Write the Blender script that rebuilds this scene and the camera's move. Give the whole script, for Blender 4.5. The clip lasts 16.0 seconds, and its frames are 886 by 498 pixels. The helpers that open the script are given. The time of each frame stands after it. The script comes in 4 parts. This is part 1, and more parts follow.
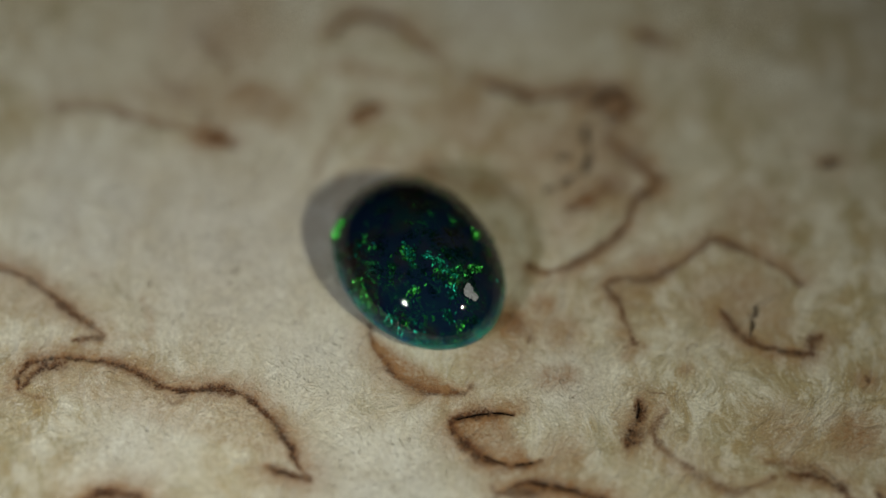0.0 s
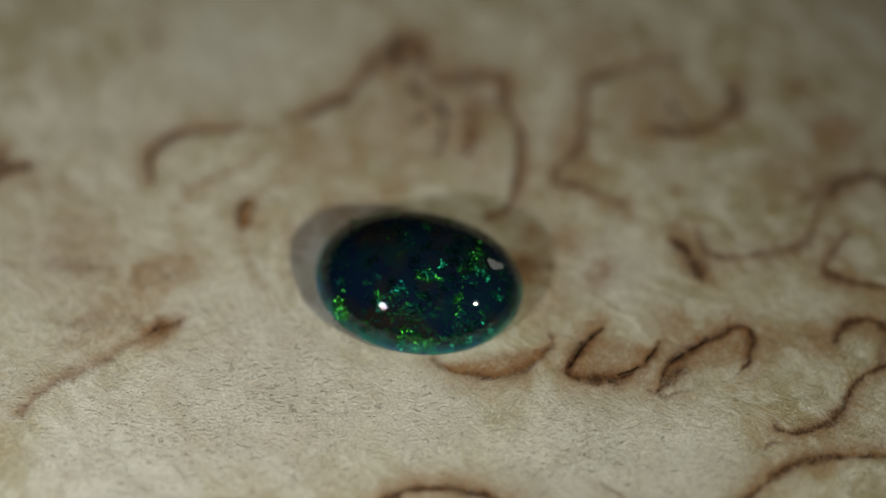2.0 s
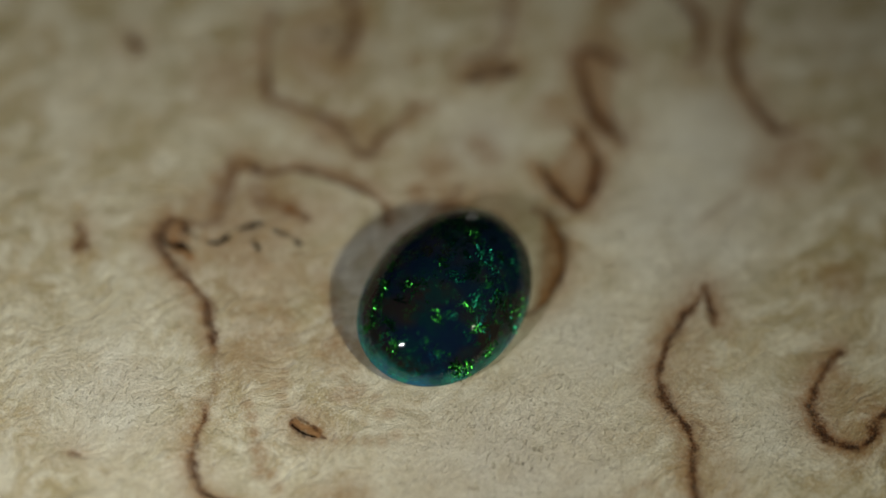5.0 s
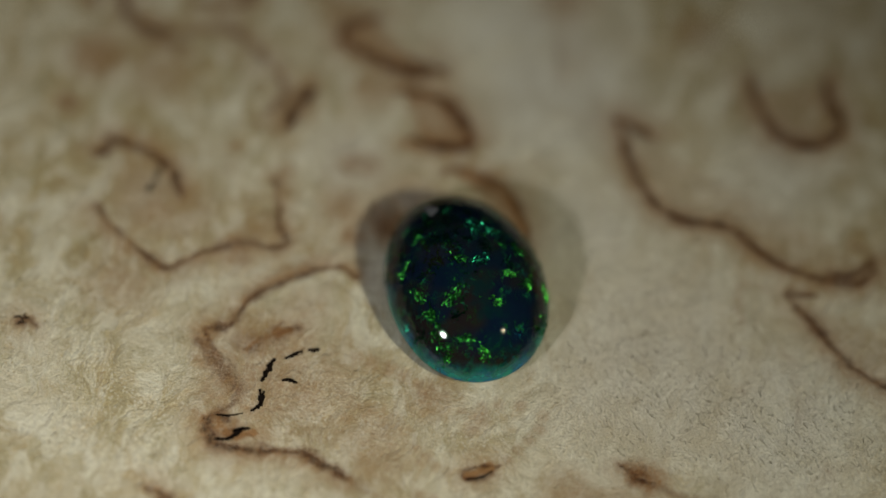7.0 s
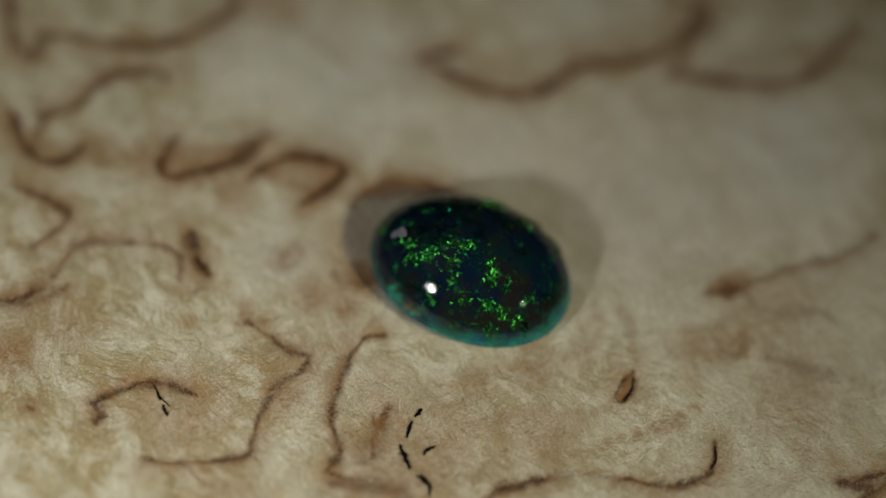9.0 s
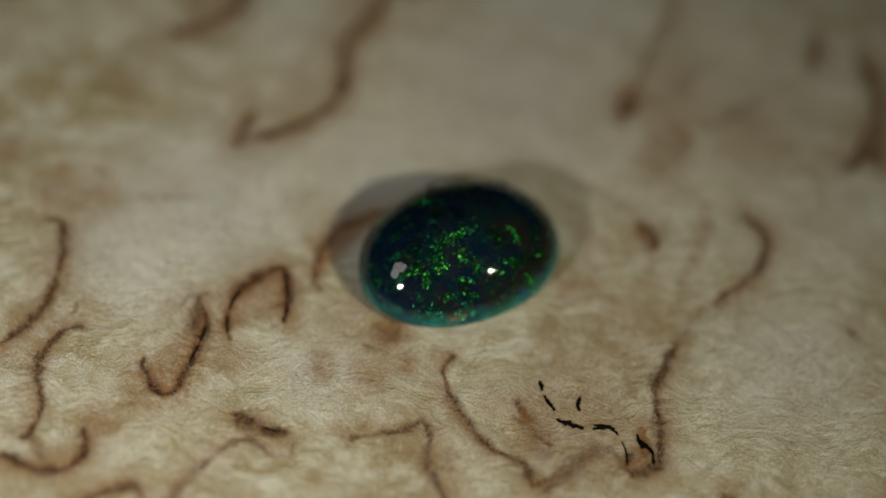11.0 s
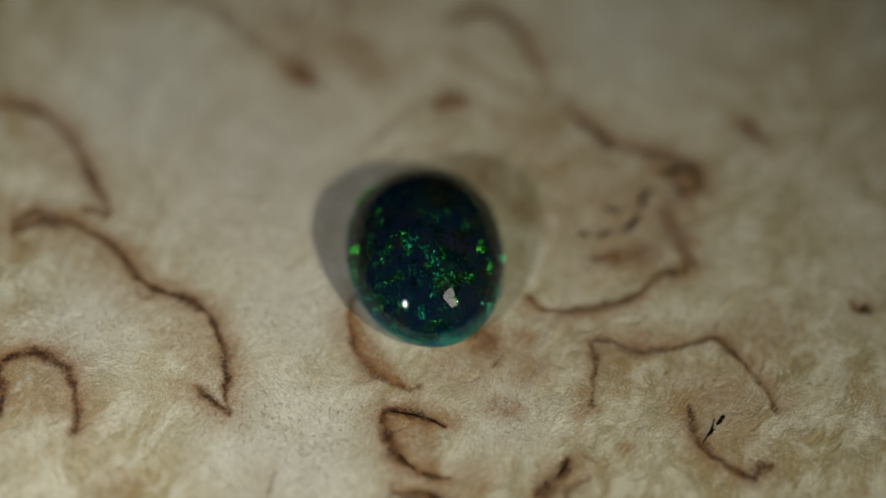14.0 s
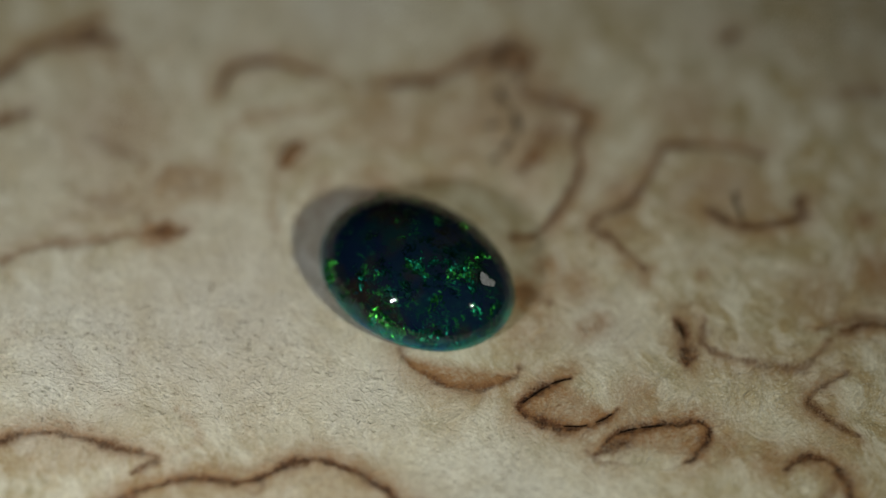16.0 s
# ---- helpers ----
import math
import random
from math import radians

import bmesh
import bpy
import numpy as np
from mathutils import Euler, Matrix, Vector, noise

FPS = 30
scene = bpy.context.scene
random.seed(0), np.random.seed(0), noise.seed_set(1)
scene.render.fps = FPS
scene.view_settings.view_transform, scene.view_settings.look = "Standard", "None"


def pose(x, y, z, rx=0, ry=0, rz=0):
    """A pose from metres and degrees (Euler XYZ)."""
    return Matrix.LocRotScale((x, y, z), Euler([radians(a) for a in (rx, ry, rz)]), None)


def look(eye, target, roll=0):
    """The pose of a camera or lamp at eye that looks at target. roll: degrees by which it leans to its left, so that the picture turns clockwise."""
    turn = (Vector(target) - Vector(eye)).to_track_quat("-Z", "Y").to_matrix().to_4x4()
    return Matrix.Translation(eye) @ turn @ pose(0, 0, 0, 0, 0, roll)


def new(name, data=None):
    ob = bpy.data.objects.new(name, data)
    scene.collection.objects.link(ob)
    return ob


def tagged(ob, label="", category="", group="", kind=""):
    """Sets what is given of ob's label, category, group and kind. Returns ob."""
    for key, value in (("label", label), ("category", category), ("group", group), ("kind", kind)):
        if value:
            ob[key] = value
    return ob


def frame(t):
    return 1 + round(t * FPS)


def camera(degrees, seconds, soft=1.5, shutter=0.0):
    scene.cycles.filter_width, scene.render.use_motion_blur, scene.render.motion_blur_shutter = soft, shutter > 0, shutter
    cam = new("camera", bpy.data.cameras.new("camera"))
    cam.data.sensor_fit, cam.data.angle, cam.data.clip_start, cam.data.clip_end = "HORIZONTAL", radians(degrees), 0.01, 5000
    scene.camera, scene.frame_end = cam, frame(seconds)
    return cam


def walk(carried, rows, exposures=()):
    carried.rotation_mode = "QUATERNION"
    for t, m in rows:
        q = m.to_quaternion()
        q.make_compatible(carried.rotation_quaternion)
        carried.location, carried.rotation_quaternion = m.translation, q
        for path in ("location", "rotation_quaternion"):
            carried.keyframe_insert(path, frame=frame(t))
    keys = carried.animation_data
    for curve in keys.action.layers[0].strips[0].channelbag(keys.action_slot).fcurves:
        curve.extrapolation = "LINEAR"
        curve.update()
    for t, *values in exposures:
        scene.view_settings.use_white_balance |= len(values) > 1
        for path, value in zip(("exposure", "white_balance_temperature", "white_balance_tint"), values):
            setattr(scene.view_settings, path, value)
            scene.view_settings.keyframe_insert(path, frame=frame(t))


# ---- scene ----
from mathutils.bvhtree import BVHTree

# A 9 x 7 mm cabochon on a turning slab of curly-birch burl, seen through a long macro lens.
MM = 0.001
cam = camera(12.761, 16.0, soft=1.55)
walk(cam, [(0.0, pose(-0.00012, -0.08632, 0.15120, 30.111, -2.007, 3.456)),
           (16.0, pose(-0.00012, -0.08632, 0.15120, 30.111, -2.007, 3.456))],
     exposures=[(0.0, -0.08, 6330, 10), (2.0, -0.10, 6390, 10), (4.0, -0.15, 6570, 10), (7.0, -0.195, 6660, 10), (12.5, -0.195, 6660, 10), (14.5, -0.11, 6450, 10),
                (16.0, -0.08, 6330, 10)])
cam.data.dof.use_dof = True
cam.data.dof.focus_distance = 0.1710
cam.data.dof.aperture_fstop = 8.8

# ---- light: a dark studio, two small lamps low in front ----
world = bpy.data.worlds.new("studio_dusk")
world.use_nodes = True
scene.world = world
world.node_tree.nodes["Background"].inputs[0].default_value = (0.9, 0.95, 1.0, 1)
world.node_tree.nodes["Background"].inputs[1].default_value = 0.035


def lamp(name, eye, target, size, power, colour, beam):
    data = bpy.data.lights.new(name, "AREA")
    data.shape, data.size, data.energy, data.color = "DISK", size, power, colour
    data.spread = radians(beam)
    ob = new(name, data)
    ob.matrix_world = look(eye, target)
    return ob


lamp("studio_lamp_cool", (-0.0710, -0.0740, 0.0665), (-0.013, -0.011, 0), 0.0100, 0.0038, (0.98, 0.985, 0.97), 40)
lamp("studio_lamp_warm", (0.0950, -0.0610, 0.0905), (-0.014, -0.011, 0), 0.0050, 0.0082, (0.965, 0.935, 0.71), 40)


# ---- node helpers ----
class Nodes:
    """Short hand for one material's node tree."""

    def __init__(self, name):
        self.mat = bpy.data.materials.new(name)
        self.mat.use_nodes = True
        self.tree = self.mat.node_tree
        self.bsdf = self.tree.nodes["Principled BSDF"]
        self.out = self.tree.nodes["Material Output"]

    def put(self, socket, value):
        if isinstance(value, bpy.types.NodeSocket):
            self.tree.links.new(value, socket)
        elif value is not None:
            if socket.type == "RGBA" and len(value) == 3:
                value = (*value, 1)
            socket.default_value = value

    def math(self, op, a, b=None, clamp=False):
        n = self.tree.nodes.new("ShaderNodeMath")
        n.operation, n.use_clamp = op, clamp
        self.put(n.inputs[0], a)
        self.put(n.inputs[1], b)
        return n.outputs[0]

    def vec(self, op, a, b=None):
        n = self.tree.nodes.new("ShaderNodeVectorMath")
        n.operation = op
        self.put(n.inputs[0], a)
        self.put(n.inputs[1], b)
        return n.outputs[0]

    def grey(self, value):
        n = self.tree.nodes.new("ShaderNodeCombineColor")
        for i in range(3):
            self.put(n.inputs[i], value)
        return n.outputs[0]

    def height(self, vector):
        n = self.tree.nodes.new("ShaderNodeSeparateXYZ")
        self.put(n.inputs[0], vector)
        return n.outputs[2]

    def noise(self, vector, scale, detail=3.0, rough=0.5, distortion=0.0, colour=False):
        n = self.tree.nodes.new("ShaderNodeTexNoise")
        self.put(n.inputs["Vector"], vector)
        n.inputs["Scale"].default_value = scale
        n.inputs["Detail"].default_value = detail
        n.inputs["Roughness"].default_value = rough
        n.inputs["Distortion"].default_value = distortion
        return n.outputs["Color" if colour else "Fac"]

    def step(self, value, a, b, lo=0.0, hi=1.0):
        n = self.tree.nodes.new("ShaderNodeMapRange")
        n.interpolation_type = "SMOOTHSTEP"
        for i, v in enumerate((value, a, b, lo, hi)):
            self.put(n.inputs[i], v)
        return n.outputs[0]

    def mix(self, fac, a, b, blend="MIX"):
        n = self.tree.nodes.new("ShaderNodeMix")
        n.data_type, n.blend_type = "RGBA", blend
        self.put(n.inputs[0], fac)
        self.put(n.inputs[6], a)
        self.put(n.inputs[7], b)
        return n.outputs[2]

    def attr(self, name):
        n = self.tree.nodes.new("ShaderNodeAttribute")
        n.attribute_name = name
        return n.outputs["Fac"]

    def mm(self):
        """Object coordinates in millimetres."""
        n = self.tree.nodes.new("ShaderNodeTexCoord")
        m = self.tree.nodes.new("ShaderNodeVectorMath")
        m.operation = "SCALE"
        self.tree.links.new(n.outputs["Object"], m.inputs[0])
        m.inputs["Scale"].default_value = 1000
        return m.outputs[0]

    def bump(self, height, strength, distance, normal=None):
        n = self.tree.nodes.new("ShaderNodeBump")
        n.inputs["Strength"].default_value = strength
        n.inputs["Distance"].default_value = distance
        self.put(n.inputs["Height"], height)
        if normal is not None:
            self.put(n.inputs["Normal"], normal)
        return n.outputs[0]

    def set(self, **inputs):
        for key, value in inputs.items():
            self.put(self.bsdf.inputs[key.replace("_", " ").title().replace("Ior", "IOR")], value)
        return self.mat


def burl_wood():
    """Pale curly birch: cream ground, tan and olive clouds, silky swirling fibre, brown bark lines."""
    n = Nodes("curly_birch")
    p = n.mm()
    half = (0.5, 0.5, 0.5)
    warp = n.vec("SUBTRACT", n.noise(p, 0.22, 2, 0.5, 0, True), half)
    flow = n.vec("ADD", p, n.vec("MULTIPLY", warp, (4.0, 4.0, 0.0)))
    fine = n.vec("SUBTRACT", n.noise(p, 1.3, 3, 0.6, 0, True), half)
    flow2 = n.vec("ADD", flow, n.vec("MULTIPLY", fine, (0.6, 0.6, 0.0)))
    soft = n.vec("ADD", p, n.vec("MULTIPLY", warp, (2.0, 2.0, 0.0)))
    soft2 = n.vec("ADD", soft, n.vec("MULTIPLY", fine, (0.5, 0.5, 0.0)))
    jolt = n.vec("MULTIPLY", flow2, (1.0, 0.7, 1.0))
    fibre = n.noise(n.vec("MULTIPLY", flow2, (7.5, 2.6, 1.0)), 1.0, 3, 0.62)
    fibre2 = n.noise(n.vec("MULTIPLY", flow2, (3.4, 10.0, 1.0)), 1.0, 3, 0.62)
    grain = n.noise(p, 9.0, 3, 0.65)
    curl = n.noise(n.vec("MULTIPLY", flow, (0.45, 0.16, 1.0)), 1.0, 3, 0.55, 0.8)
    cloud = n.noise(p, 0.17, 4, 0.55, 0.6)
    spots = n.noise(n.vec("MULTIPLY", soft2, (0.9, 0.6, 1.0)), 1.0, 5, 0.66, 0.3)
    stain = n.attr("stain")
    chalky = n.attr("chalk")
    oliver = n.attr("olive")
    pale = n.attr("pale")
    dist = n.attr("bark_dist")
    tone = n.attr("bark_tone")

    tan = n.math("ADD", n.math("MULTIPLY", n.step(cloud, 0.40, 0.66), 0.55), n.math("MULTIPLY", n.step(curl, 0.42, 0.72), 0.45))
    tan = n.math("SUBTRACT", tan, n.math("MULTIPLY", pale, 0.75), True)
    col = n.mix(tan, WOOD_PALE, WOOD_TAN)
    calm = n.math("SUBTRACT", 1.0, n.math("MULTIPLY", pale, 0.8))
    calm2 = n.math("SUBTRACT", 1.0, n.math("MULTIPLY", pale, 0.45))
    mott = n.math("MULTIPLY", n.math("MULTIPLY", n.step(spots, 0.44, 0.68), 0.55), calm)
    col = n.mix(mott, col, WOOD_OCHRE)
    olive = n.math("MULTIPLY", n.math("MULTIPLY", n.step(n.noise(n.vec("MULTIPLY", soft2, (0.8, 0.52, 1.0)), 1.0, 6, 0.68, 0.3), 0.43, 0.66), 0.62), calm)
    patch = n.step(n.noise(n.vec("MULTIPLY", soft2, (1.6, 1.0, 1.0)), 1.0, 6, 0.70, 0.3), 0.34, 0.66, 0.25, 1.3)
    olive = n.math("MAXIMUM", olive, n.math("MULTIPLY", oliver, patch))
    col = n.mix(olive, col, WOOD_OLIVE)
    chalk = n.math("MULTIPLY", n.step(n.noise(n.vec("MULTIPLY", n.vec("ADD", soft2, (31.0, 7.0, 0.0)), (0.75, 0.45, 1.0)), 1.0, 6, 0.70, 0.3), 0.45, 0.62), 0.9)
    chalk = n.math("MAXIMUM", n.math("MULTIPLY", chalk, 0.8), n.math("MULTIPLY", chalky, patch), True)
    col = n.mix(chalk, col, WOOD_CHALK)
    col = n.mix(n.math("MULTIPLY", pale, n.step(n.noise(p, 0.6, 4, 0.6), 0.25, 0.6, 0.45, 0.95)), col, WOOD_WHITE)
    # silky fibre and grain, stronger in some places than in others
    rough_zone = n.step(n.noise(p, 0.35, 3, 0.5), 0.36, 0.62, 0.45, 1.0)
    silk = n.math("ADD", n.math("MULTIPLY", n.step(fibre, 0.38, 0.62), 0.40), n.math("MULTIPLY", n.step(fibre2, 0.38, 0.64), 0.18))
    silk = n.math("ADD", silk, n.math("MULTIPLY", n.step(grain, 0.38, 0.62), 0.42))
    shade = n.math("ADD", 1.0, n.math("MULTIPLY", n.math("MULTIPLY", n.math("SUBTRACT", silk, 0.5), 0.56), n.math("MULTIPLY", rough_zone, calm2)))
    col = n.mix(1.0, col, n.grey(shade), "MULTIPLY")
    # fine dark pores and pale hairs
    pores = n.step(n.noise(n.vec("MULTIPLY", flow2, (4.0, 2.2, 1.0)), 1.0, 3, 0.6), 0.60, 0.68)
    col = n.mix(n.math("MULTIPLY", pores, n.math("MULTIPLY", calm, 0.10)), col, BARK_BROWN)
    hairs = n.step(n.noise(n.vec("MULTIPLY", flow2, (12.0, 1.1, 1.0)), 1.0, 2, 0.5), 0.60, 0.70)
    col = n.mix(n.math("MULTIPLY", hairs, 0.12), col, WOOD_CHALK)
    # glints of the raised grain, painted into the colour as near-white specks
    glint = n.step(n.noise(p, 11.0, 2, 0.5), 0.64, 0.72)
    col = n.mix(n.math("MULTIPLY", glint, 0.42), col, (0.78, 0.77, 0.72))
    # short white fibres, with their glints painted in the same pale colour
    fuzz_glints = n.step(n.noise(n.vec("MULTIPLY", flow2, (12.5, 6.0, 1.0)), 1.0, 2, 0.5), 0.585, 0.655)
    col = n.mix(n.math("MULTIPLY", n.math("MULTIPLY", fuzz_glints, 0.62), n.math("MULTIPLY", rough_zone, calm2)), col, (0.76, 0.74, 0.66))
    nicks = n.step(n.noise(n.vec("ADD", n.vec("MULTIPLY", flow2, (7.5, 12.5, 1.0)), (3.0, 8.0, 0.0)), 1.0, 2, 0.5), 0.60, 0.68)
    col = n.mix(n.math("MULTIPLY", n.math("MULTIPLY", nicks, 0.48), n.math("MULTIPLY", rough_zone, calm)), col, WOOD_OCHRE)
    specks = n.step(n.noise(n.vec("ADD", p, (5.0, 9.0, 0.0)), 8.0, 3, 0.6), 0.65, 0.73)
    col = n.mix(n.math("MULTIPLY", n.math("MULTIPLY", specks, 0.32), calm), col, BARK_BROWN)
    # the pale wood is sandy, with short grain across it
    lay = n.tree.nodes.new("ShaderNodeMapping")
    n.put(lay.inputs["Vector"], n.vec("ADD", p, n.vec("MULTIPLY", fine, (0.3, 0.3, 0.0))))
    lay.inputs["Rotation"].default_value[2] = radians(49)
    sand = n.noise(n.vec("MULTIPLY", lay.outputs[0], (4.2, 9.0, 1.0)), 1.0, 4, 0.62)
    chips = n.step(n.noise(n.vec("MULTIPLY", lay.outputs[0], (2.2, 5.0, 1.0)), 1.0, 3, 0.6), 0.60, 0.66)
    col = n.mix(n.math("MULTIPLY", n.math("MULTIPLY", chips, 0.28), pale), col, WOOD_TAN)
    sandy = n.math("MULTIPLY", pale, n.step(n.noise(p, 0.5, 3, 0.5), 0.30, 0.60, 0.3, 1.0))
    dust = n.math("ADD", 1.0, n.math("MULTIPLY", n.math("MULTIPLY", n.math("SUBTRACT", n.step(sand, 0.36, 0.60), 0.55), 0.24), sandy))
    col = n.mix(1.0, col, n.grey(dust), "MULTIPLY")
    # tan stain round the bark lines and inside their loops
    rag = n.math("SUBTRACT", n.noise(p, 2.4, 4, 0.65), 0.5)
    rag2 = n.math("SUBTRACT", n.noise(p, 7.0, 4, 0.7), 0.5)
    st = n.math("MULTIPLY", stain, n.math("ADD", n.math("ADD", 1.75, n.math("MULTIPLY", rag, 2.6)), n.math("MULTIPLY", rag2, 3.4)), True)
    col = n.mix(st, col, WOOD_STAIN)
    # bark lines, ragged along their edges
    d = n.math("ADD", n.math("ADD", dist, n.math("MULTIPLY", rag, 3.4)), n.math("MULTIPLY", rag2, 2.4))
    worn = n.step(n.noise(p, 1.1, 4, 0.65), 0.32, 0.60, 0.50, 1.2)
    worn = n.math("MULTIPLY", worn, n.step(n.noise(p, 10.0, 3, 0.6), 0.34, 0.58, 0.38, 1.0))
    line = n.math("MULTIPLY", n.step(d, 2.35, 0.15), n.math("MULTIPLY", tone, worn), True)
    col = n.mix(line, col, BARK_BROWN)
    core = n.math("MULTIPLY", n.step(d, 1.0, -0.3), n.step(tone, 0.50, 1.0))
    core = n.math("MULTIPLY", core, n.step(n.noise(p, 6.0, 4, 0.7), 0.36, 0.58, 0.25, 1.0))
    col = n.mix(n.math("MULTIPLY", core, 0.85), col, BARK_DARK)
    height = n.math("ADD", n.math("MULTIPLY", fibre, 0.20), n.math("MULTIPLY", fibre2, 0.10))
    height = n.math("ADD", height, n.math("MULTIPLY", grain, 0.65))
    flame = n.noise(n.vec("MULTIPLY", flow, (2.4, 0.55, 1.0)), 1.0, 3, 0.5)
    height = n.math("ADD", height, n.math("MULTIPLY", n.math("MULTIPLY", flame, 0.8), calm))
    lumps = n.noise(jolt, 1.5, 4, 0.6, 0.5)
    height = n.math("ADD", height, n.math("MULTIPLY", n.math("MULTIPLY", lumps, 1.9), calm))
    height = n.math("ADD", height, n.math("MULTIPLY", n.math("ADD", n.math("MULTIPLY", sand, 1.7), n.math("MULTIPLY", chips, -1.6)), sandy))
    height = n.math("SUBTRACT", height, n.math("MULTIPLY", core, 0.5))
    return n.set(base_color=col, roughness=0.58, normal=n.bump(height, 1.0, 0.00008), specular_ior_level=0.2)


WOOD_PALE, WOOD_TAN, WOOD_OCHRE = (0.54, 0.492, 0.382), (0.385, 0.312, 0.165), (0.345, 0.228, 0.082)
WOOD_WHITE = (0.65, 0.643, 0.605)
WOOD_CHALK, WOOD_STAIN, WOOD_OLIVE = (0.69, 0.668, 0.57), (0.29, 0.158, 0.072), (0.30, 0.255, 0.135)
BARK_BROWN, BARK_DARK = (0.122, 0.049, 0.019), (0.022, 0.012, 0.008)
birch = burl_wood()


def glass_skin(n, under):
    """A polished clear surface over what lies under it."""
    gloss = n.tree.nodes.new("ShaderNodeBsdfGlossy")
    gloss.inputs["Roughness"].default_value = 0.02
    gloss.inputs["Color"].default_value = (1, 1, 1, 1)
    weight = n.tree.nodes.new("ShaderNodeLayerWeight")
    weight.inputs["Blend"].default_value = 0.5
    sheen = n.math("ADD", 0.034, n.math("MULTIPLY", n.math("POWER", weight.outputs["Facing"], 5.0), 0.9), True)
    top = n.tree.nodes.new("ShaderNodeMixShader")
    n.put(top.inputs[0], sheen)
    n.put(top.inputs[1], under)
    n.put(top.inputs[2], gloss.outputs[0])
    n.put(n.out.inputs["Surface"], top.outputs[0])
    return n.mat


def milky(n, p, low, high):
    """Blue-green milk in clear opal: how much of it there is, and its shader."""
    milk = n.bsdf
    tone = n.mix(n.step(n.noise(p, 1.1, 4, 0.65), 0.38, 0.58), (0.010, 0.135, 0.245), (0.016, 0.26, 0.20))
    tone = n.mix(n.step(n.noise(n.vec("ADD", p, (9.0, 3.0, 0.0)), 0.42, 3, 0.6), 0.56, 0.70), tone, (0.34, 0.31, 0.17))
    n.set(base_color=tone, roughness=0.35, specular_ior_level=0.0)
    clear = n.tree.nodes.new("ShaderNodeBsdfTransparent")
    clear.inputs["Color"].default_value = (0.64, 0.68, 0.71, 1)
    z = n.height(p)
    level = n.math("ADD", z, n.math("MULTIPLY", n.math("SUBTRACT", n.noise(p, 0.9, 4, 0.65), 0.5), 1.3))
    amount = n.step(level, 1.40, 0.55, low, high)
    amount = n.math("MULTIPLY", amount, n.step(n.noise(p, 0.7, 4, 0.65), 0.34, 0.56, 0.40, 1.0))
    both = n.tree.nodes.new("ShaderNodeMixShader")
    n.put(both.inputs[0], amount)
    n.put(both.inputs[1], clear.outputs[0])
    n.put(both.inputs[2], milk.outputs[0])
    return both.outputs[0]


def opal_shell(name, low, high):
    n = Nodes(name)
    return glass_skin(n, milky(n, n.mm(), low, high))


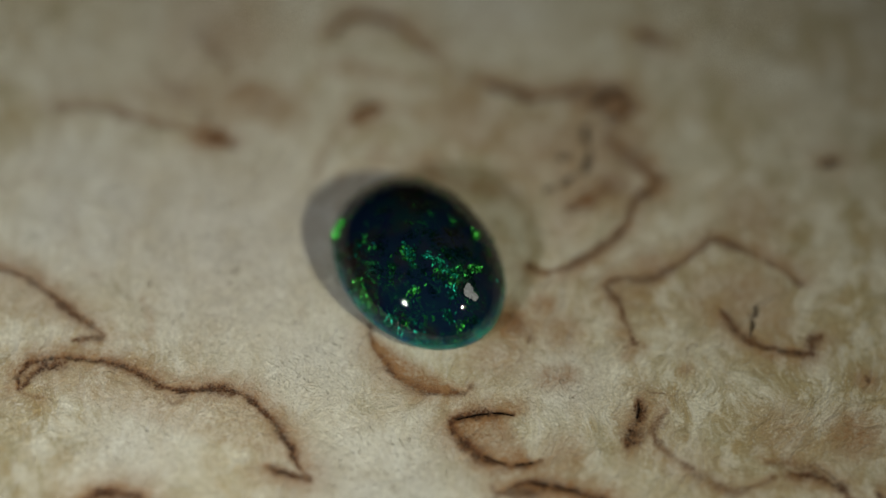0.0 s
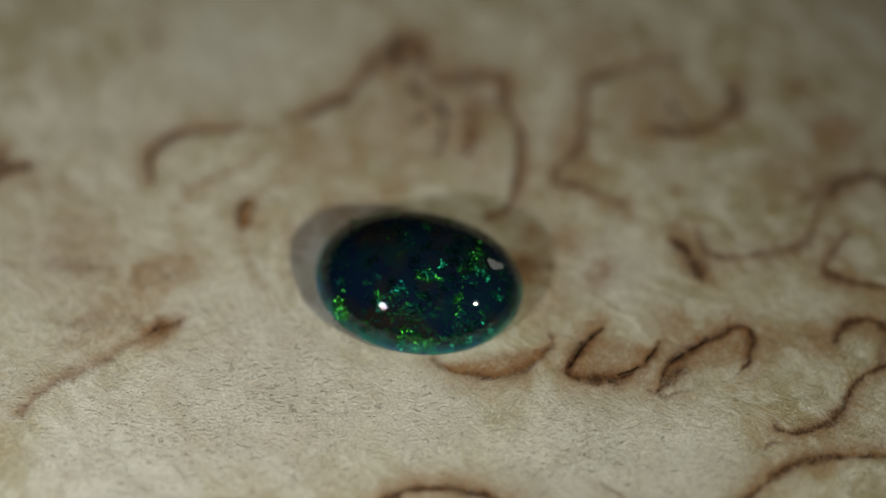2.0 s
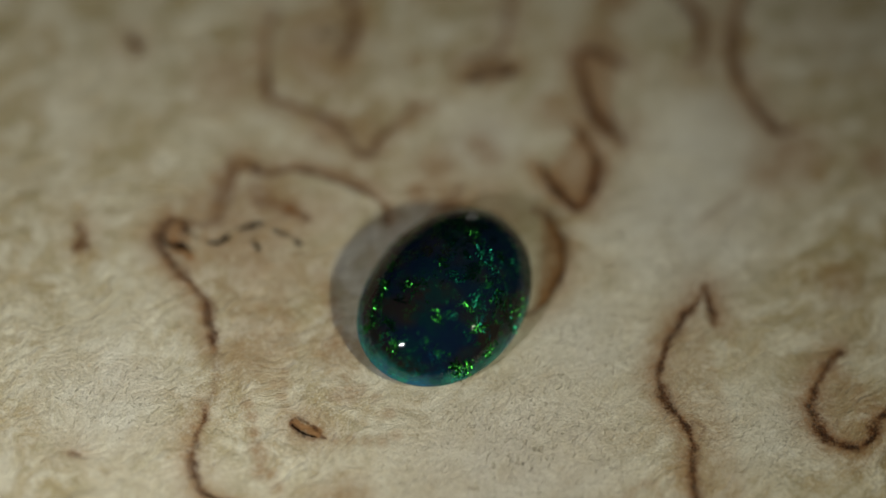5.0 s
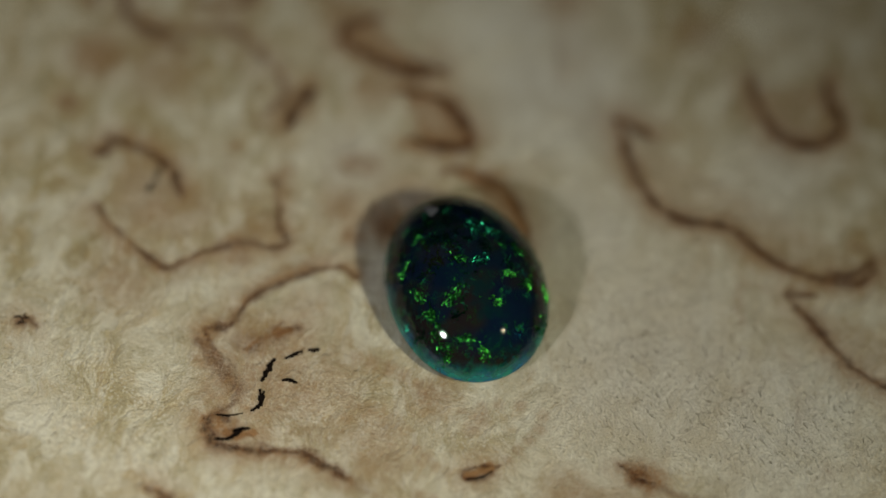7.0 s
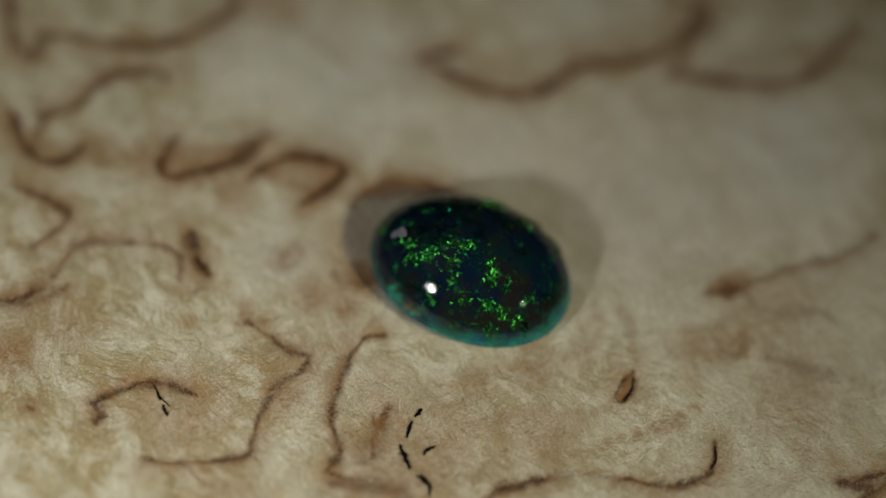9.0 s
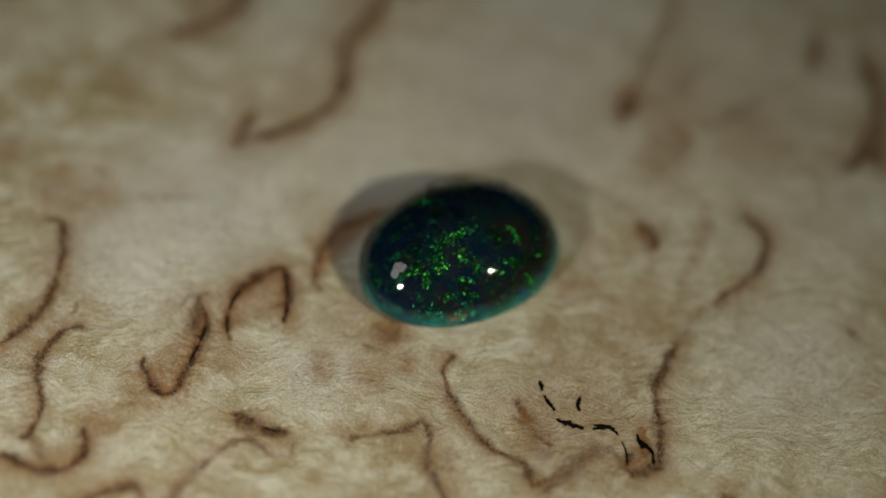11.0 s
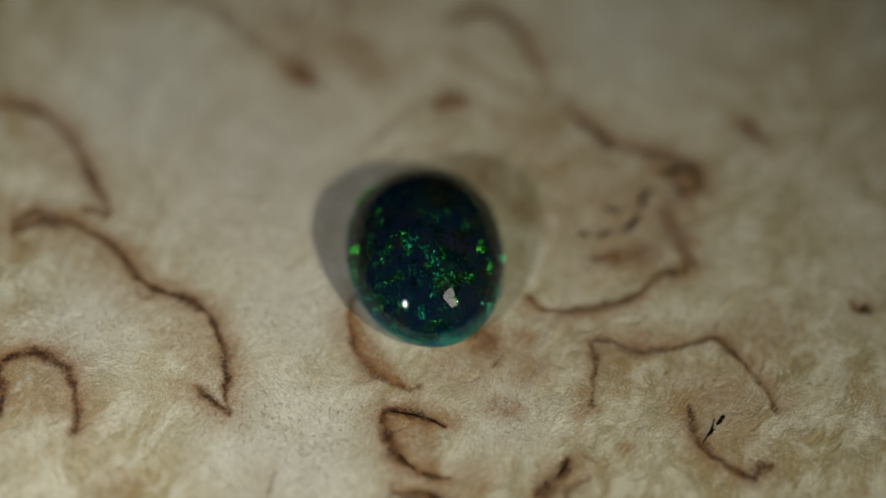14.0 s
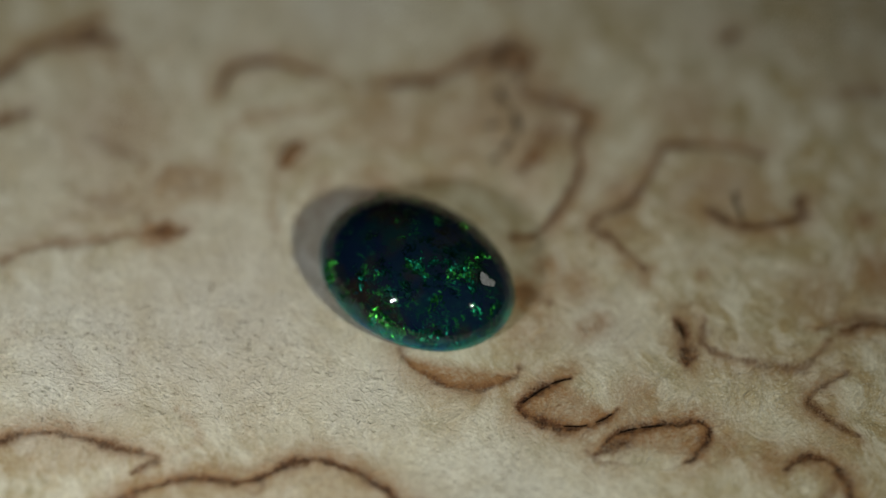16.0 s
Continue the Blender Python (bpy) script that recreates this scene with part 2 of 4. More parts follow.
def opal_core():
    """Dark body with broken streaks of tiny plates that flash green and teal."""
    n = Nodes("black_opal")
    p = n.mm()
    geo = n.tree.nodes.new("ShaderNodeNewGeometry").outputs["Normal"]

    def jitter(scale, amount, at):
        away = n.vec("SUBTRACT", n.noise(at, scale, 4, 0.65, 0, True), (0.5, 0.5, 0.5))
        return n.vec("ADD", at, n.vec("MULTIPLY", away, (amount, amount, amount)))

    warped = jitter(11.0, 0.18, jitter(4.0, 0.55, jitter(1.2, 1.2, p)))

    def cells(scale):
        v = n.tree.nodes.new("ShaderNodeTexVoronoi")
        n.put(v.inputs["Vector"], n.vec("MULTIPLY", warped, (1.0, 1.7, 1.0)))
        v.inputs["Scale"].default_value = scale
        return v.outputs["Color"]

    big, mid, small = cells(0.7), cells(3.0), cells(9.0)

    def lean(colour, amount):
        return n.vec("MULTIPLY", n.vec("SUBTRACT", colour, (0.5, 0.5, 0.5)), (amount, amount, amount * 0.3))

    tilt = n.vec("ADD", n.vec("ADD", lean(big, 1.5), lean(mid, 1.2)), lean(small, 1.0))
    tilt = n.vec("ADD", tilt, (0.22, -0.54, 0.0))
    turn = n.tree.nodes.new("ShaderNodeVectorTransform")
    turn.vector_type, turn.convert_from, turn.convert_to = "VECTOR", "OBJECT", "WORLD"
    n.put(turn.inputs[0], tilt)
    facet = n.vec("NORMALIZE", n.vec("ADD", geo, turn.outputs[0]))
    split = n.tree.nodes.new("ShaderNodeSeparateColor")
    n.put(split.inputs[0], mid)
    hue, pick = split.outputs[0], split.outputs[1]
    veil = n.noise(p, 0.55, 3, 0.55, 0.5)
    # how much colour a place holds: patchy, in broken streaks
    shards = n.noise(n.vec("MULTIPLY", warped, (1.0, 1.8, 1.0)), 2.6, 5, 0.70)
    hold = n.math("MULTIPLY", n.step(shards, 0.48, 0.58), n.step(pick, 0.25, 0.70))
    hold = n.math("MULTIPLY", hold, n.step(veil, 0.42, 0.56, 0.04, 1.0))
    flash = n.mix(n.step(hue, 0.45, 0.85), (0.035, 0.42, 0.045), (0.015, 0.32, 0.16))
    flash = n.mix(n.step(veil, 0.60, 0.70), flash, (0.01, 0.26, 0.42))
    body = n.mix(n.step(n.noise(p, 0.38, 2, 0.5), 0.42, 0.60), (0.008, 0.016, 0.046), (0.034, 0.019, 0.015))
    # the dim glow round the flashes, painted as teal patches in the body colour
    body = n.mix(n.math("MULTIPLY", n.step(n.noise(warped, 0.9, 3, 0.6), 0.48, 0.66), 0.8), body, (0.006, 0.032, 0.036))
    n.set(base_color=body, roughness=0.5, specular_ior_level=0.0)
    metal = n.tree.nodes.new("ShaderNodeBsdfPrincipled")
    n.put(metal.inputs["Base Color"], flash)
    metal.inputs["Metallic"].default_value = 1.0
    metal.inputs["Roughness"].default_value = 0.41
    n.put(metal.inputs["Normal"], facet)
    inner = n.tree.nodes.new("ShaderNodeMixShader")
    n.put(inner.inputs[0], n.math("MULTIPLY", hold, 0.60))
    n.put(inner.inputs[1], n.bsdf.outputs[0])
    n.put(inner.inputs[2], metal.outputs[0])
    n.put(n.out.inputs["Surface"], inner.outputs[0])
    return n.mat


def flash_plate(name, colour, rough):
    """A plate of opal spheres that mirrors one colour."""
    n = Nodes(name)
    p = n.mm()
    tone = n.mix(n.step(n.noise(p, 6.0, 3, 0.6), 0.35, 0.65), tuple(c * 0.45 for c in colour), colour)
    return n.set(base_color=tone, metallic=1.0, roughness=rough)


opal_clear, opal_foot, opal_dark = opal_shell("clear_opal", 0.02, 0.70), opal_shell("milky_opal", 0.55, 0.85), opal_core()
flash_green = flash_plate("green_flash", (0.032, 0.24, 0.028), 0.30)
flash_teal = flash_plate("teal_flash", (0.010, 0.18, 0.095), 0.31)
flash_dim = flash_plate("deep_green_flash", (0.010, 0.10, 0.016), 0.33)


def plain(name, colour, rough, grain=0.0, scale=0.5, shine=0.5):
    n = Nodes(name)
    p = n.mm()
    f = n.noise(p, scale, 4, 0.6)
    lo = tuple(c * (1 - grain) for c in colour)
    return n.set(base_color=n.mix(f, lo, colour), roughness=rough, specular_ior_level=shine, normal=n.bump(f, 0.2, 0.00005))


chip_white = plain("pale_matrix", (0.25, 0.265, 0.30), 0.5, 0.75, 8.0)
crack_black = plain("charred_bark", (0.012, 0.008, 0.006), 0.9, 0.6, 5.0, 0.05)
table_grey = plain("matt_grey_table", (0.06, 0.06, 0.06), 0.6, 0.3, 0.05)
wall_grey = plain("dark_grey_wall", (0.05, 0.05, 0.05), 0.8, 0.3, 0.02)


# ---- mesh helpers ----
def part(name, bm, material, parent=None, label="", smooth=True):
    me = bpy.data.meshes.new(name)
    bm.to_mesh(me)
    bm.free()
    for poly in me.polygons:
        poly.use_smooth = smooth
    me.materials.append(material)
    ob = new(name, me)
    if parent is not None:
        ob.parent = parent
    return tagged(ob, label)


def box_bm(size, centre):
    bm = bmesh.new()
    bmesh.ops.create_cube(bm, size=1.0, matrix=Matrix.Translation(centre) @ Matrix.Diagonal((*size, 1)))
    return bm


def smooth_path(points, per=8):
    """Catmull-Rom points along a short stroke, in millimetres."""
    p = np.array(points, float)
    p = np.vstack([2 * p[0] - p[1], p, 2 * p[-1] - p[-2]])
    out = []
    for i in range(1, len(p) - 2):
        for s in np.linspace(0, 1, per, endpoint=False):
            a, b, c, d = p[i - 1:i + 3]
            out.append(0.5 * (2 * b + (c - a) * s + (2 * a - 5 * b + 4 * c - d) * s * s + (3 * b - a - 3 * c + d) * s ** 3))
    out.append(p[-2])
    return np.array(out)


# ---- the room ----
tagged(part("table", box_bm((1.2, 1.2, 0.03), (0, 0, -0.0265)), table_grey, smooth=False),
       "matt dark grey table under the turning slab", "table", kind="structure")
for wall, size, centre in (("wall_north", (2.4, 0.1, 2.0), (0, 1.25, 0.2)), ("wall_south", (2.4, 0.1, 2.0), (0, -1.25, 0.2)),
                           ("wall_east", (0.1, 2.4, 2.0), (1.25, 0, 0.2)), ("wall_west", (0.1, 2.4, 2.0), (-1.25, 0, 0.2)),
                           ("ceiling", (2.6, 2.6, 0.1), (0, 0, 1.25)), ("floor", (2.6, 2.6, 0.1), (0, 0, -0.85))):
    tagged(part(wall, box_bm(size, centre), wall_grey, smooth=False), "plain dark grey studio " + wall.split("_")[0], wall.split("_")[0], kind="structure")

# ---- the slab: its bark lines, stains and cracks ----
VEINS, CRACKS, STAINS, PALES, CHALKS, OLIVES = [], [], [], [], [], []


FILLS = []


def vein(width, tone, points, fill=0.0):
    """A bark line; fill: how much it tints the wood in its bend."""
    path = smooth_path(points)
    VEINS.append((width * (1.28 if width > 0.1 else 1.0), tone, path))
    if fill:
        FILLS.append((fill, path))


def tint(amount, points):
    FILLS.append((amount, smooth_path(points + points[:1])))


def blot(kind, x, y, radius, amount):
    {"stain": STAINS, "chalk": CHALKS, "olive": OLIVES}[kind].append((x, y, radius, amount))


def stroke(kind, radius, amount, points):
    """A cloud drawn out along a line."""
    if kind == "chalk":
        radius, amount = radius * 1.4, amount * 0.75
    path = smooth_path(points, 6)
    run = np.concatenate([[0], np.cumsum(np.hypot(*np.diff(path, axis=0).T))])
    for k in np.arange(0, run[-1] + radius, radius):
        wob = 1 + 0.35 * math.sin(k * 5.3 + radius * 40)
        blot(kind, np.interp(k, run, path[:, 0]), np.interp(k, run, path[:, 1]), radius * wob, amount)


def crack(width, points):
    CRACKS.append((width * (0.9 if width < 0.1 else 1.7), smooth_path(points, 10)))


vein(0.13, 0.80, [(3.7, 0.9), (4.6, 0.6), (5.7, 1.1), (7.3, 2.4), (8.1, 3.5), (8.3, 4.4), (8.9, 4.9), (9.4, 5.2), (8.3, 6.4)])
vein(0.13, 0.80, [(-0.9, 12.0), (-1.4, 12.4), (-2.1, 13.1), (-3.2, 13.8), (-4.3, 13.9), (-5.0, 13.5), (-5.5, 12.8)], 0.20)
vein(0.18, 0.85, [(7.4, 9.0), (8.0, 9.0), (8.1, 9.5), (7.8, 10.0), (7.1, 10.4), (5.5, 10.1), (3.8, 9.8), (2.6, 10.1), (1.5, 10.4)])
vein(0.14, 0.90, [(6.9, -19.2), (5.8, -18.1), (4.3, -17.1), (2.3, -16.7), (0.6, -16.8), (-0.2, -17.1), (-0.2, -17.7)], 0.30)
vein(0.13, 0.65, [(14.4, -9.2), (13.6, -9.6), (12.7, -10.0), (11.2, -9.2), (9.8, -8.2), (9.2, -7.3), (9.8, -6.1)], 0.20)
vein(0.16, 0.50, [(-9.6, 6.6), (-11.1, 7.2), (-13.6, 7.7), (-16.0, 8.4), (-17.6, 8.2)])
vein(0.14, 0.80, [(-23.5, -1.4), (-22.2, -0.6), (-20.5, -0.1), (-18.5, -0.5), (-17.2, -1.4), (-16.1, -2.4), (-15.2, -3.0), (-14.8, -3.4), (-15.5, -3.6), (-16.0, -3.7)], 0.3)
vein(0.14, 0.95, [(-18.2, -6.2), (-18.2, -5.5), (-17.6, -4.8), (-16.7, -4.6), (-15.4, -4.6), (-14.2, -4.8), (-12.9, -5.3), (-11.9, -5.9), (-11.1, -6.0), (-10.0, -5.9), (-8.7, -6.0), (-7.7, -6.7), (-7.0, -7.5), (-6.4, -8.5), (-5.9, -9.5), (-5.4, -10.1), (-6.5, -9.8), (-7.3, -9.5)], 0.34)
vein(0.13, 0.72, [(-3.1, -2.5), (-3.0, -3.4), (-2.5, -4.2), (-1.8, -5.0), (-0.9, -5.5), (0.3, -5.7), (1.1, -5.5), (1.3, -5.3)], 0.70)
vein(0.16, 1.00, [(3.2, -6.6), (2.0, -6.6), (0.8, -6.9), (0.5, -7.2), (1.1, -8.0), (1.8, -8.7), (3.0, -9.1), (4.4, -8.8)], 0.62)
vein(0.13, 0.75, [(15.7, 0.5), (14.6, 1.4), (13.1, 2.2), (11.7, 2.6), (11.2, 2.0), (9.8, 0.9), (8.8, 0.4), (7.8, 0.5), (7.1, 0.0), (7.7, -0.7), (8.0, -1.8), (8.4, -2.8)], 0.16)
vein(0.16, 0.85, [(12.2, -0.9), (12.8, -1.9), (13.4, -2.4), (14.3, -2.8), (16.0, -3.0), (16.2, -2.4), (16.6, -2.1)], 0.30)
vein(0.21, 1.00, [(8.6, -5.7), (8.6, -6.6), (8.3, -7.5), (8.1, -8.0)])
vein(0.21, 0.50, [(2.4, -1.9), (3.1, -2.1), (3.9, -2.7)], 0.30)
vein(0.16, 1.00, [(-14.2, -14.6), (-14.7, -13.4), (-15.3, -12.8), (-15.2, -11.9), (-14.2, -11.2), (-12.9, -11.2), (-11.9, -12.1), (-11.2, -13.1), (-11.0, -13.8)], 0.42)
vein(0.14, 0.95, [(2.6, -10.4), (3.5, -10.0), (4.1, -9.9), (5.6, -10.2), (7.5, -10.8), (7.4, -11.6), (6.5, -12.2), (6.0, -12.3)], 0.62)
vein(0.17, 0.90, [(10.0, -14.2), (10.7, -14.0), (11.6, -14.4), (12.0, -15.2), (11.9, -16.4), (11.6, -17.4)], 0.45)
vein(0.13, 0.85, [(10.6, -16.6), (9.6, -16.2), (8.6, -16.3), (7.2, -16.7), (6.0, -16.4), (5.1, -15.8), (4.9, -15.2)], 0.30)
vein(0.13, 0.75, [(14.3, -11.0), (13.4, -11.1), (12.2, -11.6), (12.8, -13.0), (13.5, -14.0)], 0.30)
vein(0.16, 0.60, [(14.1, -8.5), (15.8, -8.7), (17.2, -9.5), (17.8, -10.2)])
vein(0.29, 0.52, [(7.6, 5.4), (6.7, 4.9), (5.8, 4.3)])
vein(0.23, 0.80, [(-9.0, 17.3), (-10.0, 18.2)])
crack(0.06, [(3.19, -6.66), (2.70, -6.58), (2.3, -6.58)])
crack(0.06, [(2.1, -6.62), (1.65, -6.69), (0.81, -6.95)])
crack(0.08, [(8.61, -5.87), (8.62, -6.22), (8.54, -6.6)])
crack(0.07, [(13.46, -1.08), (13.55, -1.70), (13.47, -2.36)])
crack(0.08, [(-4.57, 13.82), (-5.06, 13.56), (-5.41, 13.02)])
crack(0.13, [(4.35, 4.80), (4.82, 4.96)])
crack(0.12, [(5.04, 5.07), (5.68, 5.61)])
crack(0.20, [(6.11, 5.73), (6.24, 6.28), (6.37, 6.96)])
crack(0.13, [(6.31, 7.34), (6.10, 8.13)])
crack(0.13, [(5.53, 6.67), (5.19, 6.56), (4.87, 6.63)])
crack(0.10, [(13.52, -2.02), (13.64, -1.57)])
crack(0.12, [(13.67, -1.32), (13.77, -0.75)])
crack(0.13, [(6.14, 7.38), (6.09, 8.00), (6.43, 8.47)])
crack(0.09, [(6.71, 8.65), (7.26, 8.91), (7.82, 9.02)])
crack(0.13, [(6.52, 9.32), (6.88, 9.67)])
crack(0.05, [(4.04, -9.9), (4.5, -9.96), (4.8, -10.02)])
crack(0.05, [(5.0, -10.05), (5.5, -10.2), (5.85, -10.31)])
crack(0.05, [(1.95, -8.68), (2.6, -8.95), (2.9, -9.03)])
crack(0.05, [(3.3, -9.05), (3.74, -9.02), (4.1, -8.93)])
crack(0.12, [(7.56, 10.12), (7.01, 9.98), (6.51, 9.41)])
crack(0.10, [(6.92, 9.55), (6.25, 9.27)])
vein(0.24, 0.95, [(-9.7, 6.7), (-10.4, 7.0), (-11.0, 7.2)])
vein(0.26, 0.80, [(2.7, -10.4), (3.4, -10.4), (4.1, -10.4)])
vein(0.17, 0.80, [(8.4, -22.8), (9.4, -21.2), (9.4, -19.6), (8.2, -20.1), (7.0, -19.3)], 0.3)
vein(0.12, 0.55, [(11.6, -15.6), (10.4, -16.5)])
vein(0.15, 0.60, [(6.2, 3.9), (6.9, 4.9), (7.3, 5.5)])
tint(0.26, [(4.3, 9.6), (7.9, 9.8), (8.6, 7.0), (8.8, 5.0), (8.0, 3.9), (5.9, 1.6), (4.4, 1.2), (3.6, 4.6), (3.4, 7.6)])
tint(0.42, [(7.3, 9.6), (8.3, 8.9), (8.6, 7.2), (7.4, 7.2), (6.4, 8.6), (5.6, 9.6)])
tint(0.20, [(-9.3, 6.0), (-8.0, 8.5), (-8.6, 10.4), (-11.5, 11.6), (-14.4, 10.4), (-16.4, 8.8), (-12.6, 7.2)])
STAINS += [(8.0, 8.0, 1.2, 0.30), (6.7, 4.9, 0.7, 0.35), (3.2, -2.2, 1.0, 0.30), (-3.8, 8.6, 0.7, 0.35), (-10.4, 7.0, 0.8, 0.5), (5.2, -1.6, 1.6, 0.14), (8.4, -6.8, 0.9, 0.3)]
PALES += [(-10.0, 1.8, 5.5, 0.75), (-5.5, -4.0, 3.0, 0.55), (-16.0, 3.0, 4.5, 0.8), (-6.5, 4.5, 3.0, 0.3), (-2.5, -11.0, 4.0, 0.7), (0.5, -14.0, 3.0, 0.6), (-13.0, -9.0, 2.5, 0.5), (5.5, -5.0, 1.8, 0.5), (1.5, 15.5, 3.0, 0.5)]
vein(0.26, 0.62, [(9.7, 5.6), (8.7, 6.3), (7.7, 7.1), (7.2, 8.0), (7.7, 8.9)])
STAINS += [(7.7, 9.4, 0.9, 0.5), (7.0, 9.6, 0.8, 0.45), (5.8, 9.6, 1.0, 0.3), (6.6, 7.6, 0.9, 0.28), (7.9, 7.4, 0.8, 0.35), (9.2, 5.3, 0.7, 0.4), (8.9, 6.4, 0.8, 0.35)]
vein(0.20, 0.85, [(-18.0, -6.0), (-17.6, -5.4), (-17.0, -5.0), (-16.5, -4.8)])
vein(0.09, 0.60, [(-18.1, -6.2), (-17.7, -6.5), (-17.1, -6.5)])
vein(0.08, 0.55, [(-11.8, -6.3), (-11.6, -6.6), (-11.1, -6.5), (-11.0, -6.2)])
vein(0.10, 0.55, [(2.3, -10.1), (2.7, -10.9), (3.5, -11.3)])
vein(0.07, 0.6, [(3.8, -15.6), (4.3, -15.7), (4.5, -15.9)])
vein(0.14, 0.40, [(-8.5, 8.7), (-8.4, 9.4), (-8.9, 9.9), (-9.4, 9.7), (-9.5, 9.2)])
vein(0.20, 0.35, [(-9.9, 10.7), (-10.8, 11.8), (-11.7, 12.9)])
vein(0.20, 0.30, [(-10.9, 7.8), (-11.3, 8.8), (-12.8, 9.8), (-13.5, 10.7)])
vein(0.11, 0.60, [(2.5, -1.6), (3.2, -1.8), (3.7, -2.4), (3.8, -3.0)])
vein(0.30, 0.45, [(7.0, 9.7), (6.6, 9.5), (6.3, 9.3)])
vein(0.15, 0.90, [(8.3, 9.2), (8.0, 9.9), (7.6, 10.3), (7.1, 10.3)])
PALES += [(-12.0, 12.8, 4.0, 0.3), (-6.5, 16.7, 4.0, 0.3), (-15.9, 8.9, 4.0, 0.35)]
blot("stain", -1.2, 8.9, 0.32, 0.26)
blot("stain", -1.9, 8.9, 0.32, 0.26)
blot("stain", -2.5, 9.0, 0.32, 0.26)
blot("stain", -3.1, 8.9, 0.32, 0.26)
blot("stain", -3.7, 8.5, 0.32, 0.26)
blot("stain", -4.2, 8.2, 0.32, 0.26)
blot("stain", -4.8, 7.8, 0.32, 0.26)
blot("stain", -5.1, 7.2, 0.32, 0.26)
blot("stain", -5.5, 6.6, 0.32, 0.26)
blot("stain", -5.8, 6.0, 0.32, 0.26)
blot("stain", -5.8, 5.3, 0.32, 0.26)
blot("stain", -2.3, 6.0, 0.30, 0.25)
blot("stain", -3.1, 5.6, 0.30, 0.25)
blot("stain", -3.8, 5.3, 0.30, 0.25)
blot("stain", -4.7, 5.1, 0.30, 0.25)
blot("stain", -1.5, 10.4, 0.35, 0.30)
blot("stain", -2.2, 10.5, 0.35, 0.30)
blot("stain", -2.9, 10.7, 0.35, 0.30)
blot("stain", -3.5, 10.9, 0.35, 0.30)
blot("stain", -4.2, 11.0, 0.35, 0.30)
blot("stain", -5.0, 11.0, 0.35, 0.30)
blot("stain", -5.7, 11.0, 0.35, 0.30)
blot("stain", 2.7, 4.7, 0.45, 0.30)
blot("stain", 2.0, 4.8, 0.45, 0.30)
blot("stain", 1.2, 4.9, 0.45, 0.30)
blot("stain", 0.5, 5.1, 0.45, 0.30)
blot("stain", -0.2, 5.3, 0.45, 0.30)
blot("stain", -0.9, 5.5, 0.45, 0.30)
blot("stain", 4.0, 5.8, 0.40, 0.24)
blot("stain", 3.5, 6.1, 0.40, 0.24)
blot("stain", 3.0, 6.5, 0.40, 0.24)
blot("stain", 2.5, 6.8, 0.40, 0.24)
blot("stain", 2.0, 7.1, 0.40, 0.24)
blot("stain", 1.4, 7.3, 0.40, 0.24)
blot("stain", 0.9, 7.6, 0.40, 0.24)
blot("stain", 0.3, 7.8, 0.40, 0.24)
blot("stain", -0.3, 8.1, 0.40, 0.24)
blot("stain", -0.8, 8.3, 0.40, 0.24)
blot("stain", -1.4, 8.6, 0.40, 0.24)
blot("stain", -8.0, 8.9, 0.40, 0.30)
blot("stain", -8.5, 8.4, 0.40, 0.30)
blot("stain", -9.1, 8.6, 0.40, 0.30)
blot("stain", -9.5, 9.1, 0.40, 0.30)
blot("stain", -9.3, 9.7, 0.40, 0.30)
blot("stain", -8.7, 9.9, 0.40, 0.30)
blot("stain", -8.1, 9.6, 0.40, 0.30)
blot("stain", -8.0, 8.9, 0.40, 0.30)
blot("chalk", -0.9, 7.1, 0.35, 0.80)
blot("chalk", -1.6, 7.0, 0.35, 0.80)
blot("chalk", -2.2, 6.9, 0.35, 0.80)
blot("chalk", -2.9, 6.7, 0.35, 0.80)
blot("chalk", -3.5, 6.6, 0.35, 0.80)
blot("chalk", -4.1, 6.4, 0.35, 0.80)
blot("chalk", -4.7, 5.9, 0.35, 0.80)
blot("chalk", -5.2, 5.5, 0.35, 0.80)
blot("chalk", -0.9, 9.8, 0.40, 0.70)
blot("chalk", -1.5, 9.9, 0.40, 0.70)
blot("chalk", -2.1, 10.0, 0.40, 0.70)
blot("chalk", -2.8, 10.1, 0.40, 0.70)
blot("chalk", -3.4, 10.2, 0.40, 0.70)
blot("chalk", -4.1, 10.2, 0.40, 0.70)
blot("chalk", -4.7, 10.1, 0.40, 0.70)
blot("chalk", -5.4, 10.1, 0.40, 0.70)
blot("chalk", -5.9, 9.6, 0.40, 0.70)
blot("chalk", -6.5, 9.1, 0.40, 0.70)
blot("chalk", -3.3, 11.5, 0.40, 0.90)
blot("chalk", -4.3, 11.6, 0.40, 0.90)
blot("chalk", -5.3, 11.8, 0.40, 0.90)
blot("chalk", -7.0, 6.3, 0.60, 0.50)
blot("chalk", -8.2, 7.2, 0.60, 0.50)
vein(0.17, 0.30, [(1.7, 10.3), (0.7, 10.8), (-0.3, 11.4), (-1.0, 12.1)])

blot("chalk", 5.6, -3.9, 3.23, 0.60)
blot("chalk", -10.3, -8.4, 2.35, 0.50)
blot("chalk", -4.5, -2.6, 2.64, 0.50)
blot("chalk", -7.4, -3.6, 2.93, 0.50)
blot("olive", -15.6, -8.9, 1.32, 0.50)
blot("olive", -16.4, -7.6, 1.17, 0.40)
blot("olive", 13.4, -8.0, 4.11, 0.50)
blot("olive", 16.4, -5.7, 2.93, 0.50)
blot("olive", 11.5, -5.3, 2.64, 0.40)
blot("stain", 13.3, -0.4, 2.05, 0.30)
blot("stain", 2.9, -2.0, 1.17, 0.50)
blot("stain", 14.9, -7.1, 1.76, 0.25)
